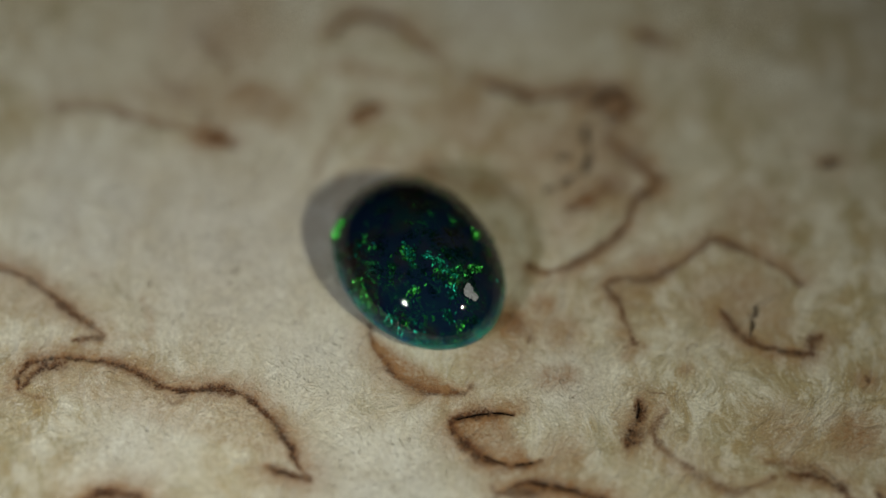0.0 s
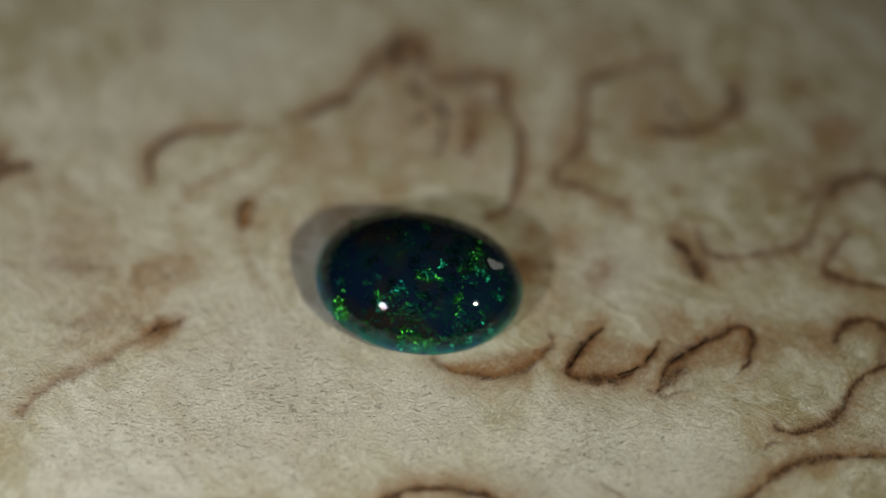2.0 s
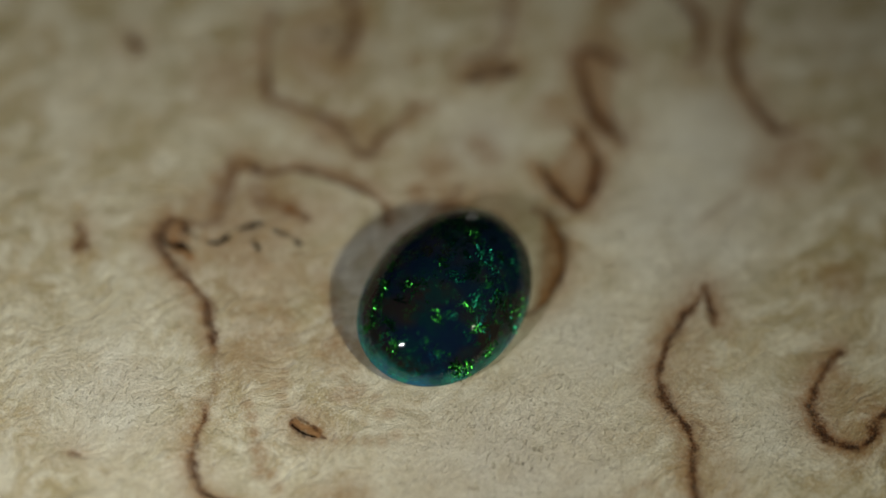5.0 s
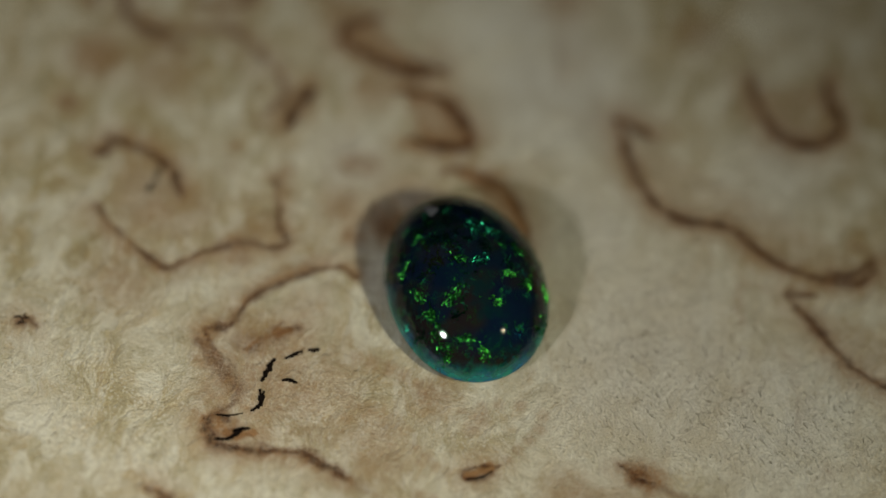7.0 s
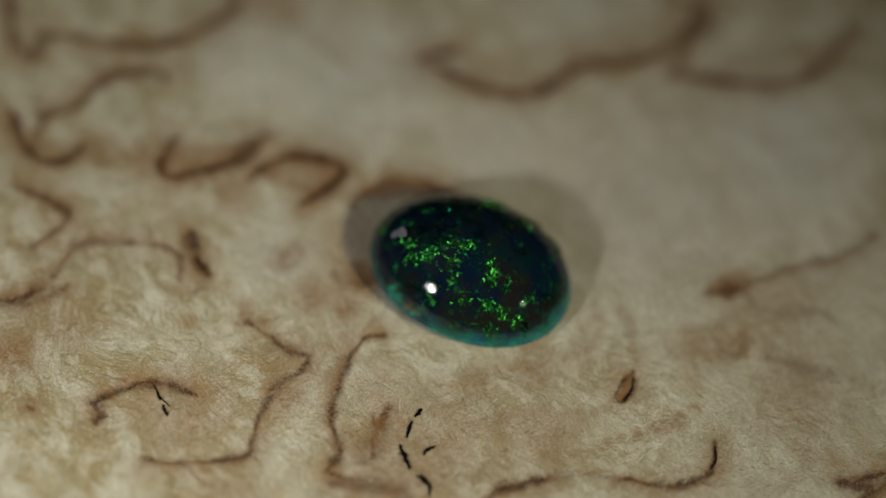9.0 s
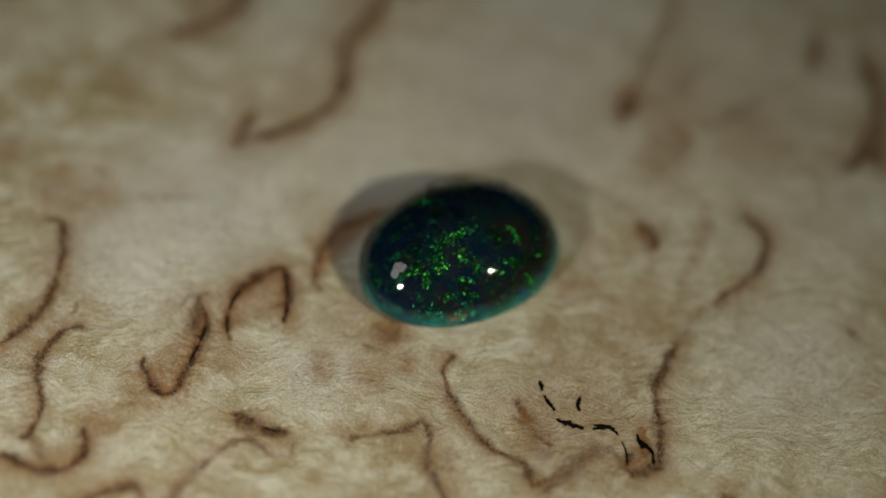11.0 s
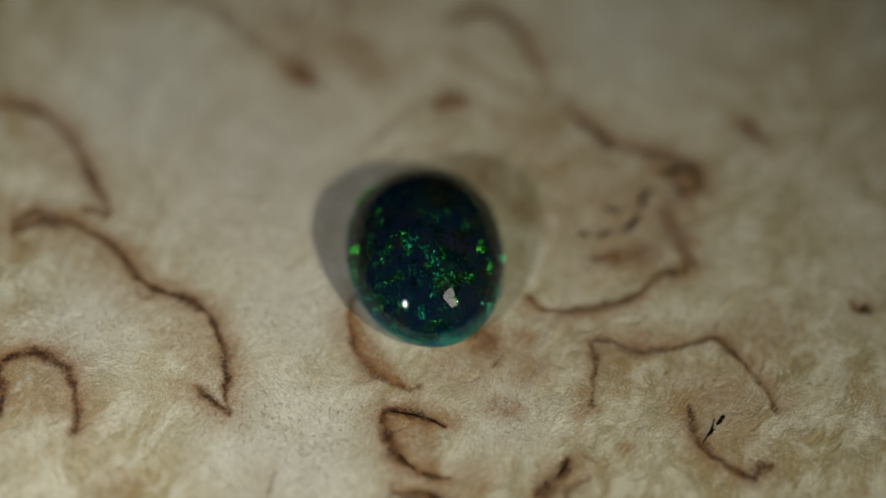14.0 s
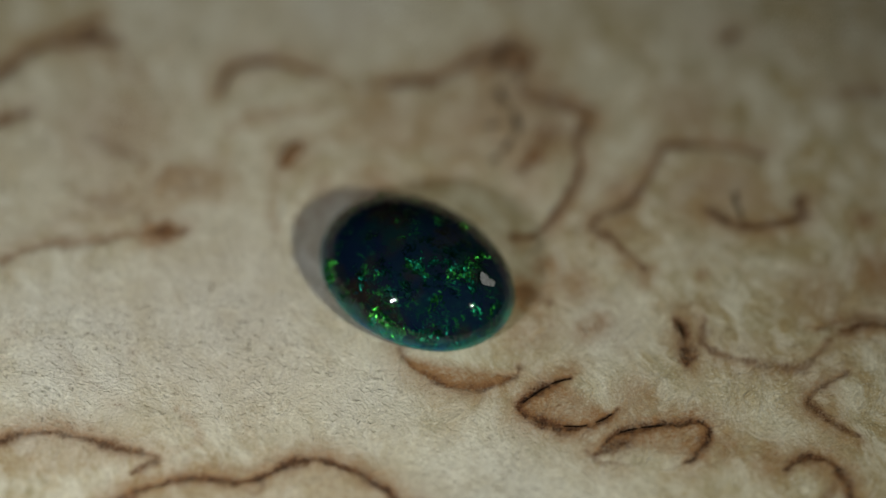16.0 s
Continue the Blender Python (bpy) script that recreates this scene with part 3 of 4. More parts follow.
blot("olive", 0.5, -9.4, 0.65, 0.90)
blot("olive", 7.1, -14.8, 1.76, 0.60)
blot("olive", 9.5, -15.3, 1.47, 0.40)
blot("stain", -8.9, 9.5, 0.88, 0.30)
blot("olive", -8.0, -15.8, 1.76, 0.60)
blot("olive", -0.6, -9.1, 1.47, 0.30)
blot("chalk", -2.8, 16.4, 2.05, 0.40)
blot("chalk", -3.0, 11.0, 1.47, 0.70)
blot("chalk", -4.4, -3.9, 2.35, 0.40)
blot("chalk", -7.3, 11.8, 2.35, 0.50)
blot("chalk", -1.0, -4.0, 1.76, 0.50)
blot("chalk", 6.0, 12.9, 3.23, 0.50)
blot("chalk", 14.2, 11.0, 1.76, 0.50)
blot("stain", -1.0, 5.7, 1.47, 0.25)
blot("stain", 0.9, 8.2, 1.76, 0.25)
blot("stain", -10.0, 1.7, 5.86, 0.08)
blot("stain", -0.8, 5.7, 0.88, 0.35)
blot("stain", 4.5, 7.1, 1.76, 0.28)
blot("stain", 2.1, 8.2, 1.47, 0.22)
blot("stain", -8.8, 9.0, 1.17, 0.30)
blot("stain", -10.9, 7.1, 0.88, 0.50)
blot("stain", 3.3, 5.5, 1.76, 0.20)
blot("chalk", 5.5, 3.0, 1.47, 0.60)
blot("chalk", -6.7, 6.9, 1.76, 0.50)
blot("chalk", 16.1, 8.7, 1.76, 0.60)
blot("chalk", 11.3, 6.5, 1.76, 0.50)
blot("stain", 17.9, -7.0, 1.47, 0.40)
blot("stain", 18.5, -4.3, 0.59, 0.40)
blot("stain", 9.1, 1.0, 1.17, 0.40)
blot("stain", 14.4, -1.6, 1.47, 0.25)
blot("stain", -1.1, 5.5, 1.17, 0.25)
blot("stain", -7.8, 8.8, 1.47, 0.30)
blot("stain", -10.3, 12.7, 2.64, 0.25)
blot("stain", 0.6, 9.1, 1.76, 0.25)
blot("stain", 4.3, 8.3, 1.76, 0.20)
blot("chalk", 8.6, 2.0, 1.76, 0.70)
blot("chalk", 10.2, 2.5, 0.88, 0.60)
blot("chalk", -0.3, 8.1, 1.47, 0.40)
blot("chalk", 11.3, -3.4, 1.17, 0.50)
blot("stain", -1.4, -17.0, 1.76, 0.35)
blot("stain", 5.4, -8.6, 1.17, 0.30)
blot("stain", 7.9, -12.2, 1.17, 0.30)
blot("stain", 9.5, -13.7, 1.17, 0.35)
blot("stain", 7.5, 5.2, 1.76, 0.30)
blot("stain", 6.6, 7.5, 2.05, 0.30)
blot("stain", 2.1, -3.7, 1.17, 0.30)
blot("olive", 1.3, 11.5, 2.05, 0.40)
blot("olive", 5.9, 15.4, 1.76, 0.50)
blot("olive", 9.2, 12.9, 0.88, 0.70)
blot("olive", 9.1, 0.1, 1.47, 0.40)
blot("chalk", 1.8, -12.5, 2.64, 0.90)
blot("chalk", -0.2, -11.0, 1.17, 0.70)
blot("chalk", 0.2, 16.9, 1.76, 0.60)
blot("chalk", 7.0, 17.8, 1.76, 0.60)
blot("chalk", 4.1, -0.8, 1.17, 0.60)
blot("chalk", 6.3, -2.5, 1.47, 0.50)
blot("chalk", 9.8, -17.7, 1.17, 0.60)
blot("stain", -8.0, -15.6, 1.17, 0.25)
blot("stain", -1.8, -15.5, 1.17, 0.30)
blot("stain", -3.4, -20.1, 0.88, 0.35)
blot("stain", 4.4, -1.1, 0.88, 0.40)
blot("stain", 2.6, -3.4, 1.76, 0.30)
blot("stain", 5.2, -2.4, 1.17, 0.35)
blot("stain", 8.2, -0.1, 1.47, 0.28)
blot("stain", 12.0, -0.3, 1.76, 0.25)
blot("stain", 13.6, 3.8, 1.76, 0.25)
blot("olive", 15.3, 5.9, 1.76, 0.50)
blot("olive", -1.5, -10.5, 1.47, 0.30)
blot("olive", -15.4, -8.2, 1.76, 0.40)
blot("chalk", 2.0, -11.5, 1.76, 0.90)
blot("chalk", 5.2, -1.5, 1.47, 0.60)
blot("chalk", -0.9, -12.3, 1.76, 0.50)
blot("chalk", 5.0, -6.5, 1.76, 0.50)
blot("chalk", 3.6, 12.5, 0.73, 0.80)
blot("chalk", 7.1, 13.0, 0.88, 0.80)
blot("chalk", 7.0, 11.0, 0.88, 0.60)
blot("chalk", 5.9, 14.8, 0.73, 0.60)
blot("chalk", 2.7, -3.7, 1.03, 0.80)
blot("chalk", 4.3, -1.2, 1.17, 0.60)
blot("chalk", 1.2, -4.7, 0.88, 0.50)
blot("chalk", 4.2, -3.8, 1.17, 0.60)
blot("chalk", -11.0, 8.4, 1.76, 0.40)
blot("chalk", -14.7, 10.5, 1.76, 0.40)
vein(0.09, 0.75, [(-0.26, 18.14), (-0.36, 17.99), (-0.46, 17.85)])
vein(0.11, 0.75, [(9.77, 13.12), (9.57, 13.11), (9.37, 13.10)])
vein(0.11, 0.75, [(17.43, 6.85), (17.26, 6.95), (17.08, 7.04)])
vein(0.11, 0.75, [(16.87, 6.68), (17.05, 6.75), (17.24, 6.81)])
vein(0.12, 0.75, [(8.73, 13.30), (8.96, 13.38), (9.18, 13.46)])
vein(0.05, 0.75, [(-13.93, 1.88), (-13.91, 1.81), (-13.89, 1.75)])
vein(0.05, 0.75, [(-15.25, -0.36), (-15.34, -0.36), (-15.42, -0.36)])
vein(0.05, 0.75, [(-13.76, 1.85), (-13.82, 1.85), (-13.89, 1.85)])
vein(0.11, 0.75, [(16.61, 6.88), (16.79, 6.78), (16.97, 6.68)])
vein(0.14, 0.75, [(5.48, 3.95), (5.73, 4.04), (5.99, 4.13)])
vein(0.07, 0.75, [(18.63, -4.33), (18.57, -4.21), (18.52, -4.09)])
vein(0.05, 0.75, [(-15.52, -0.24), (-15.47, -0.31), (-15.41, -0.38)])
vein(0.05, 0.75, [(-18.28, 4.67), (-18.25, 4.61), (-18.22, 4.55)])
vein(0.05, 0.75, [(-13.95, 1.83), (-13.91, 1.77), (-13.88, 1.71)])

stroke("stain", 0.22, 1.0, [(-3.35, 8.95), (-3.75, 8.65), (-4.1, 8.35)])
vein(0.1, 0.8, [(-4.5, 8.13), (-3.76, 8.33), (-3.17, 8.73), (-3.13, 9.08), (-3.66, 9.04), (-4.21, 8.61), (-4.42, 8.19)], 0.7)
crack(0.09, [(-4.34, 8.43), (-3.86, 8.88), (-3.31, 9.11)])
vein(0.04, 0.7, [(-4.35, 8.59), (-4.69, 8.59), (-5.04, 8.58)])
stroke("chalk", 0.3, 0.75, [(-2.0, 6.79), (-2.96, 5.84), (-4.36, 5.15), (-5.5, 4.97)])
stroke("chalk", 0.3, 0.75, [(-6.29, 5.01), (-6.23, 6.55), (-6.14, 7.83)])
stroke("chalk", 0.3, 0.75, [(-9.02, 5.82), (-8.29, 8.28), (-7.5, 10.23)])
stroke("chalk", 0.3, 0.75, [(-1.75, 8.6), (-3.54, 8.63), (-5.35, 8.67), (-6.7, 9.07)])
stroke("chalk", 0.3, 0.75, [(-1.99, 9.41), (-3.99, 10.01), (-5.72, 10.44), (-6.24, 11.42)])
stroke("stain", 0.45, 0.3, [(-8.07, 8.59), (-8.33, 9.65), (-9.41, 9.88), (-9.71, 9.17), (-9.02, 8.41)])
stroke("stain", 0.5, 0.2, [(-10.17, 10.24), (-10.89, 11.25), (-11.8, 12.27)])
stroke("stain", 0.45, 0.28, [(-3.28, 5.82), (-2.96, 6.72)])
stroke("stain", 0.5, 0.25, [(3.59, 5.91), (2.3, 6.93), (-0.07, 7.55)])
stroke("stain", 0.35, 0.32, [(-3.73, 10.94), (-4.68, 11.32)])
stroke("stain", 0.6, 0.22, [(-8.23, 14.86), (-9.14, 15.86), (-9.82, 17.15)])
stroke("stain", 0.6, 0.3, [(-9.88, 17.62), (-10.83, 18.01)])
stroke("chalk", 0.36, 0.9, [(4.08, 11.79), (3.58, 12.94), (4.16, 13.99), (5.43, 14.61), (7.08, 14.84), (8.49, 14.17)])
stroke("chalk", 0.36, 0.9, [(4.7, 11.85), (6.19, 12.23), (7.63, 12.44), (8.89, 12.71)])
stroke("olive", 0.6, 0.6, [(5.18, 12.92), (6.67, 13.3)])
stroke("stain", 0.26, 0.85, [(5.86, 4.2), (6.31, 4.45)])
stroke("stain", 0.16, 0.55, [(6.62, 4.68), (7.1, 5.11), (7.42, 5.63)])
stroke("stain", 0.24, 0.8, [(6.06, 9.44), (6.61, 9.69), (7.2, 9.72)])
vein(0.13, 0.85, [(8.76, 13.66), (9.09, 13.28), (9.43, 12.96)])
vein(0.035, 0.55, [(5.71, -5.7), (6.4, -5.05), (6.56, -4.23), (6.24, -3.53)])
vein(0.035, 0.6, [(10.83, -3.74), (10.65, -3.3), (10.75, -2.94), (11.11, -2.66)])
vein(0.04, 0.7, [(8.73, -4.94), (9.05, -5.25), (9.65, -5.35), (10.17, -5.41)])
vein(0.03, 0.5, [(12.03, -3.05), (12.37, -3.08), (12.6, -2.94)])
stroke("chalk", 0.35, 0.7, [(12.81, -4.4), (14.33, -5.36), (15.65, -6.17)])
stroke("chalk", 0.35, 0.7, [(10.08, -2.57), (11.51, -2.98), (12.02, -3.83)])
stroke("chalk", 0.35, 0.7, [(15.69, 5.22), (16.96, 3.92), (17.53, 2.67)])
stroke("stain", 0.5, 0.35, [(3.79, -2.09), (4.3, -2.06)])
stroke("stain", 0.35, 0.3, [(8.08, -3.46), (8.66, -3.02)])
stroke("stain", 0.3, 0.25, [(10.43, -4.23), (10.73, -4.06)])
stroke("olive", 1.2, 0.5, [(14.95, 4.63), (15.65, 3.59)])
stroke("chalk", 0.35, 0.75, [(6.28, -7.91), (4.9, -8.14), (3.99, -8.0)])
stroke("chalk", 0.35, 0.75, [(9.48, -11.12), (10.37, -12.14), (10.98, -12.99)])
stroke("chalk", 0.35, 0.75, [(7.35, -13.52), (7.0, -14.84), (8.72, -14.41)])
vein(0.06, 0.5, [(-1.95, -13.78), (-2.18, -12.99), (-2.36, -11.67)])
stroke("stain", 0.7, 0.35, [(4.71, -4.74), (5.42, -4.57)])
stroke("stain", 0.6, 0.25, [(-2.78, -17.56), (-2.56, -16.21), (-1.44, -15.25)])
stroke("chalk", 0.4, 0.7, [(18.78, 6.04), (16.07, 6.41), (13.56, 7.35)])
crack(0.08, [(17.59, 6.84), (17.35, 6.71), (17.15, 6.81)])
crack(0.08, [(17.32, 7.09), (17.19, 6.92), (16.99, 6.96)])
crack(0.06, [(17.18, 6.54), (17.06, 6.69), (16.92, 6.66)])
vein(0.05, 0.35, [(-16.54, 3.34), (-16.25, 1.55), (-15.75, 0.61)])
stroke("stain", 0.25, 0.2, [(-13.16, -1.52), (-12.69, -2.59), (-12.91, -3.4), (-14.14, -3.35)])
vein(0.22, 0.75, [(-14.73, 17.26), (-12.87, 18.19), (-11.47, 18.32), (-9.24, 18.47)], 0.2)
vein(0.25, 0.7, [(-15.78, 15.06), (-14.66, 15.21), (-14.0, 15.19)])
vein(0.2, 0.85, [(18.8, -9.77), (19.16, -10.34), (18.9, -10.96), (18.24, -11.01), (17.69, -10.53), (17.53, -9.85), (16.64, -9.2), (15.09, -8.91)], 0.35)
vein(0.25, 0.5, [(20.37, 1.9), (21.19, 1.85), (22.05, 1.39)])
vein(0.12, 0.9, [(-9.63, 17.68), (-10.16, 17.8), (-10.88, 18.04)], 0.3)


HALF, STEP, THICK = 32.0, 0.1, 10.0


def near(path, xs, ys, reach):
    """Grid window round a path, and each of its points' distance to the path and its place along it."""
    lo, hi = path.min(0) - reach, path.max(0) + reach
    i0, i1 = np.searchsorted(xs, lo[0]), np.searchsorted(xs, hi[0])
    j0, j1 = np.searchsorted(ys, lo[1]), np.searchsorted(ys, hi[1])
    if i1 <= i0 or j1 <= j0:
        return None
    gx, gy = np.meshgrid(xs[i0:i1], ys[j0:j1])
    px = gx + 0.035 * np.sin(3.7 * gy + 2.1 * np.sin(2.3 * gx)) + 0.02 * np.sin(8.3 * gy + 1.9 * gx)
    py = gy + 0.035 * np.sin(3.3 * gx + 1.8 * np.sin(2.7 * gy + 1)) + 0.02 * np.sin(7.7 * gx - 2.3 * gy)
    best, along = np.full(gx.shape, 99.0), np.zeros(gx.shape)
    for k in range(len(path) - 1):
        a, v = path[k], path[k + 1] - path[k]
        s = np.clip(((px - a[0]) * v[0] + (py - a[1]) * v[1]) / max(v @ v, 1e-9), 0, 1)
        d = np.hypot(px - a[0] - s * v[0], py - a[1] - s * v[1])
        m = d < best
        best[m], along[m] = d[m], ((k + s) / (len(path) - 1))[m]
    return slice(j0, j1), slice(i0, i1), best, along, gx, gy


def swell(x, y):
    """The worn surface's height, in millimetres; level under the stone."""
    z = 0.035 * (np.sin(x * 0.31 + 1.3 * np.sin(y * 0.23)) + np.sin(y * 0.37 + 1.1 * np.sin(x * 0.29 + 2)))
    return z * np.clip((np.hypot(x, y) - 5) / 6, 0, 1)


def slab_mesh():
    n = int(2 * HALF / STEP) + 1
    xs = np.linspace(-HALF, HALF, n)
    dist, tone = np.full((n, n), 9.0), np.zeros((n, n))
    stain, pale = np.zeros((n, n)), np.zeros((n, n))
    for width, dark, path in VEINS:
        got = near(path, xs, xs, 2.2)
        if got is None:
            continue
        j, i, d, s, gx, gy = got
        span = np.hypot(*np.diff(path, axis=0).T).sum()
        run = s * span
        bulge = 0.62 + 0.33 * np.sin(np.pi * np.clip(s, 0, 1)) + 0.26 * np.sin(run * 1.7 + width * 90) + 0.16 * np.sin(run * 4.1 + span * 3) + 0.07 * np.sin(run * 9.7 + span)
        bulge = np.maximum(bulge, 0.3)
        rel = d / (width * bulge)
        m = rel < dist[j, i]
        dist[j, i] = np.where(m, rel, dist[j, i])
        tone[j, i] = np.where(m & (rel < 6), dark, tone[j, i])
        gap, bend = path[-1] - path[0], path[len(path) // 2]
        hollow = np.sign(gap[0] * (bend - path[0])[1] - gap[1] * (bend - path[0])[0])
        k = np.clip((s * (len(path) - 1)).astype(int), 0, len(path) - 2)
        step = np.diff(path, axis=0)[k]
        hand = -hollow * (step[..., 0] * (gy - path[k][..., 1]) - step[..., 1] * (gx - path[k][..., 0]))
        inner = 0.5 + 0.5 * np.tanh(-hand / 0.06)
        halo = dark * min(1.0, width / 0.12) * ((0.20 + 0.28 * inner) * np.exp(-d / (0.10 + 0.28 * inner)) + (0.02 + 0.26 * inner) * np.exp(-(d / 0.9) ** 2))
        stain[j, i] = np.maximum(stain[j, i], halo)
    for amount, path in FILLS:
        j, i, d, s, gx, gy = near(path, xs, xs, 1.5)
        inside = np.zeros(gx.shape, bool)
        for (ax, ay), (bx, by) in zip(path, np.roll(path, -1, 0)):
            if ay != by:
                inside ^= ((ay > gy) != (by > gy)) & (gx < ax + (gy - ay) * (bx - ax) / (by - ay))
        soft = np.where(inside, 0.40 + 0.60 * np.exp(-d / 0.5), 0.0)
        gap = np.hypot(*(path[-1] - path[0]))
        if gap > 0.5:  # the open side of a bend fades out
            mid, v = (path[0] + path[-1]) / 2, (path[-1] - path[0]) / gap
            off = np.abs((gx - mid[0]) * v[1] - (gy - mid[1]) * v[0])
            soft = soft * np.clip(off / 0.6, 0, 1)
        else:  # a closed cloud has no edge at all
            soft = np.where(inside, np.clip(d / 1.6, 0, 1), 0.0)
        stain[j, i] = np.maximum(stain[j, i], amount * 1.12 * soft)
    X, Y = np.meshgrid(xs, xs)
    chalk, olive = np.zeros((n, n)), np.zeros((n, n))
    for grid, spots in ((stain, STAINS), (pale, PALES), (chalk, CHALKS), (olive, OLIVES)):
        for x, y, r, a in spots:
            np.maximum(grid, a * np.exp(-(((X - x) ** 2 + (Y - y) ** 2) / r ** 2) ** 1.3), out=grid)
    # worn surface: shallow swells, and grooves along the bark lines
    z = swell(X, Y) - 0.035 * np.exp(-(dist / 1.1) ** 2) * tone
    top = np.stack([X, Y, z], -1).reshape(-1, 3)
    edge = np.concatenate([np.arange(n), np.arange(1, n) * n + n - 1, (n - 1) * n + np.arange(n - 2, -1, -1), np.arange(n - 2, 0, -1) * n])
    rim = top[edge].copy()
    rim[:, 2] = -THICK
    verts = np.concatenate([top, rim]) * MM
    k = np.arange((n - 1) * n).reshape(n - 1, n)[:, :-1].ravel()
    quads = np.stack([k, k + 1, k + n + 1, k + n], -1)
    e, b = edge, np.arange(len(edge)) + n * n
    sides = np.stack([e, b, np.roll(b, -1), np.roll(e, -1)], -1)
    faces = np.concatenate([quads, sides])
    me = bpy.data.meshes.new("wooden_board")
    me.vertices.add(len(verts))
    me.vertices.foreach_set("co", verts.ravel())
    total = faces.size + len(b)
    me.loops.add(total)
    me.loops.foreach_set("vertex_index", np.concatenate([faces.ravel(), b[::-1]]).astype(np.int32))
    me.polygons.add(len(faces) + 1)
    me.polygons.foreach_set("loop_start", np.concatenate([np.arange(len(faces)) * 4, [faces.size]]).astype(np.int32))
    me.polygons.foreach_set("use_smooth", np.concatenate([np.ones(len(quads), bool), np.zeros(len(sides) + 1, bool)]))
    me.update(calc_edges=True)
    for name, grid in (("bark_dist", dist), ("bark_tone", tone), ("stain", stain), ("pale", pale), ("chalk", chalk), ("olive", olive)):
        at = me.attributes.new(name, "FLOAT", "POINT")
        fill = 9.0 if name == "bark_dist" else 0.0
        at.data.foreach_set("value", np.concatenate([grid.ravel(), np.full(len(rim), fill)]).astype(np.float32))
    me.materials.append(birch)
    return me


slab = tagged(new("wooden_board", slab_mesh()), "pale curly birch burl board with brown bark lines and black cracks", "wooden board")


def crack_bm(width, path, seed):
    """A black sliver of bark lying in a crack: a tapered, ragged ridge."""
    rnd = random.Random(seed)
    bm = bmesh.new()
    rows = []
    for k, (x, y) in enumerate(path):
        a, b = path[max(k - 1, 0)], path[min(k + 1, len(path) - 1)]
        t = (b - a) / max(np.hypot(*(b - a)), 1e-9)
        s = k / (len(path) - 1)
        w = width * 0.5 * (0.30 + 0.70 * math.sin(math.pi * min(max(s, 0.04), 0.96)) ** 0.6)
        l, r = w * rnd.uniform(0.4, 1.6), w * rnd.uniform(0.4, 1.6)
        side = np.array((-t[1], t[0]))
        row = [(*(np.array((x, y)) + side * l), -0.06), (*(np.array((x, y)) + side * l * 0.6), 0.05),
               (*(np.array((x, y)) - side * r * 0.6), 0.05), (*(np.array((x, y)) - side * r), -0.06)]
        rows.append([bm.verts.new(Vector((v[0], v[1], v[2] + swell(v[0], v[1]))) * MM) for v in row])
    for p, q in zip(rows, rows[1:]):
        for c in range(3):
            bm.faces.new((p[c], p[c + 1], q[c + 1], q[c]))
    bm.faces.new(rows[0][::-1])
    bm.faces.new(rows[-1])
    return bm


for seed, (width, path) in enumerate(CRACKS):
    part("bark_sliver", crack_bm(width, path, seed), crack_black, slab, "thin black bark sliver", smooth=False)

# ---- the opal ----
LONG, SHORT, HIGH, GIRDLE = 4.61, 3.49, 3.20, 0.524


def dome_point(u, f):
    """A place on the dome, by the angle round it and up it."""
    c = math.cos(f) ** 1.054 * (1 + 0.003 * math.cos(3 * u) - 0.009 * math.sin(3 * u) - 0.004 * math.cos(4 * u))
    s = math.sin(f)
    x, y = LONG * math.cos(u) * c - 0.286 * s, SHORT * math.sin(u) * c * (1 + 0.041 * math.cos(u)) + 0.083 * s
    # the hand polish leaves shallow waves
    wave = 0.012 * s * (math.sin(2.1 * x + 0.7 * y + 1.0) + math.sin(1.1 * x - 2.3 * y))
    return Vector((x, y, GIRDLE + (HIGH - GIRDLE) * s ** 1.149 + wave))


def core_point(u, f):
    """The dark body under the clear skin."""
    q = dome_point(u, f)
    return Vector((q.x * 0.968 + 0.10, q.y * 0.985, 0.5 + (q.z - GIRDLE) * (HIGH - 0.57) / (HIGH - GIRDLE)))


SEGMENTS = 128


def ring(bm, f, scale=1.0, z=None, place=dome_point):
    """One ring of the stone's outline, up the dome by f, or drawn in below the girdle."""
    out = []
    for k in range(SEGMENTS):
        q = place(2 * math.pi * k / SEGMENTS, f)
        out.append(bm.verts.new(Vector((q.x * scale, q.y * scale, q.z if z is None else z)) * MM))
    return out


def band(bm, a, b):
    for k in range(SEGMENTS):
        bm.faces.new((a[k], a[(k + 1) % SEGMENTS], b[(k + 1) % SEGMENTS], b[k]))


def dome_bm(place=dome_point, shut=False):
    bm = bmesh.new()
    rows = [ring(bm, f, place=place) for f in np.linspace(0, math.pi / 2, 44)[:-1]]
    for a, b in zip(rows, rows[1:]):
        band(bm, a, b)
    apex = bm.verts.new(place(0, math.pi / 2) * MM)
    for k in range(SEGMENTS):
        bm.faces.new((rows[-1][k], rows[-1][(k + 1) % SEGMENTS], apex))
    if shut:
        bm.faces.new(rows[0][::-1])
    return bm


def base_bm():
    """The cut-in foot below the girdle."""
    bm = bmesh.new()
    rows = [ring(bm, 0, s, z) for s, z in ((0.90, 0.02), (0.945, 0.10), (0.975, 0.24), (0.994, 0.40), (1.0, GIRDLE - 0.002))]
    for a, b in zip(rows, rows[1:]):
        band(bm, a, b)
    bm.faces.new(rows[0][::-1])
    return bm


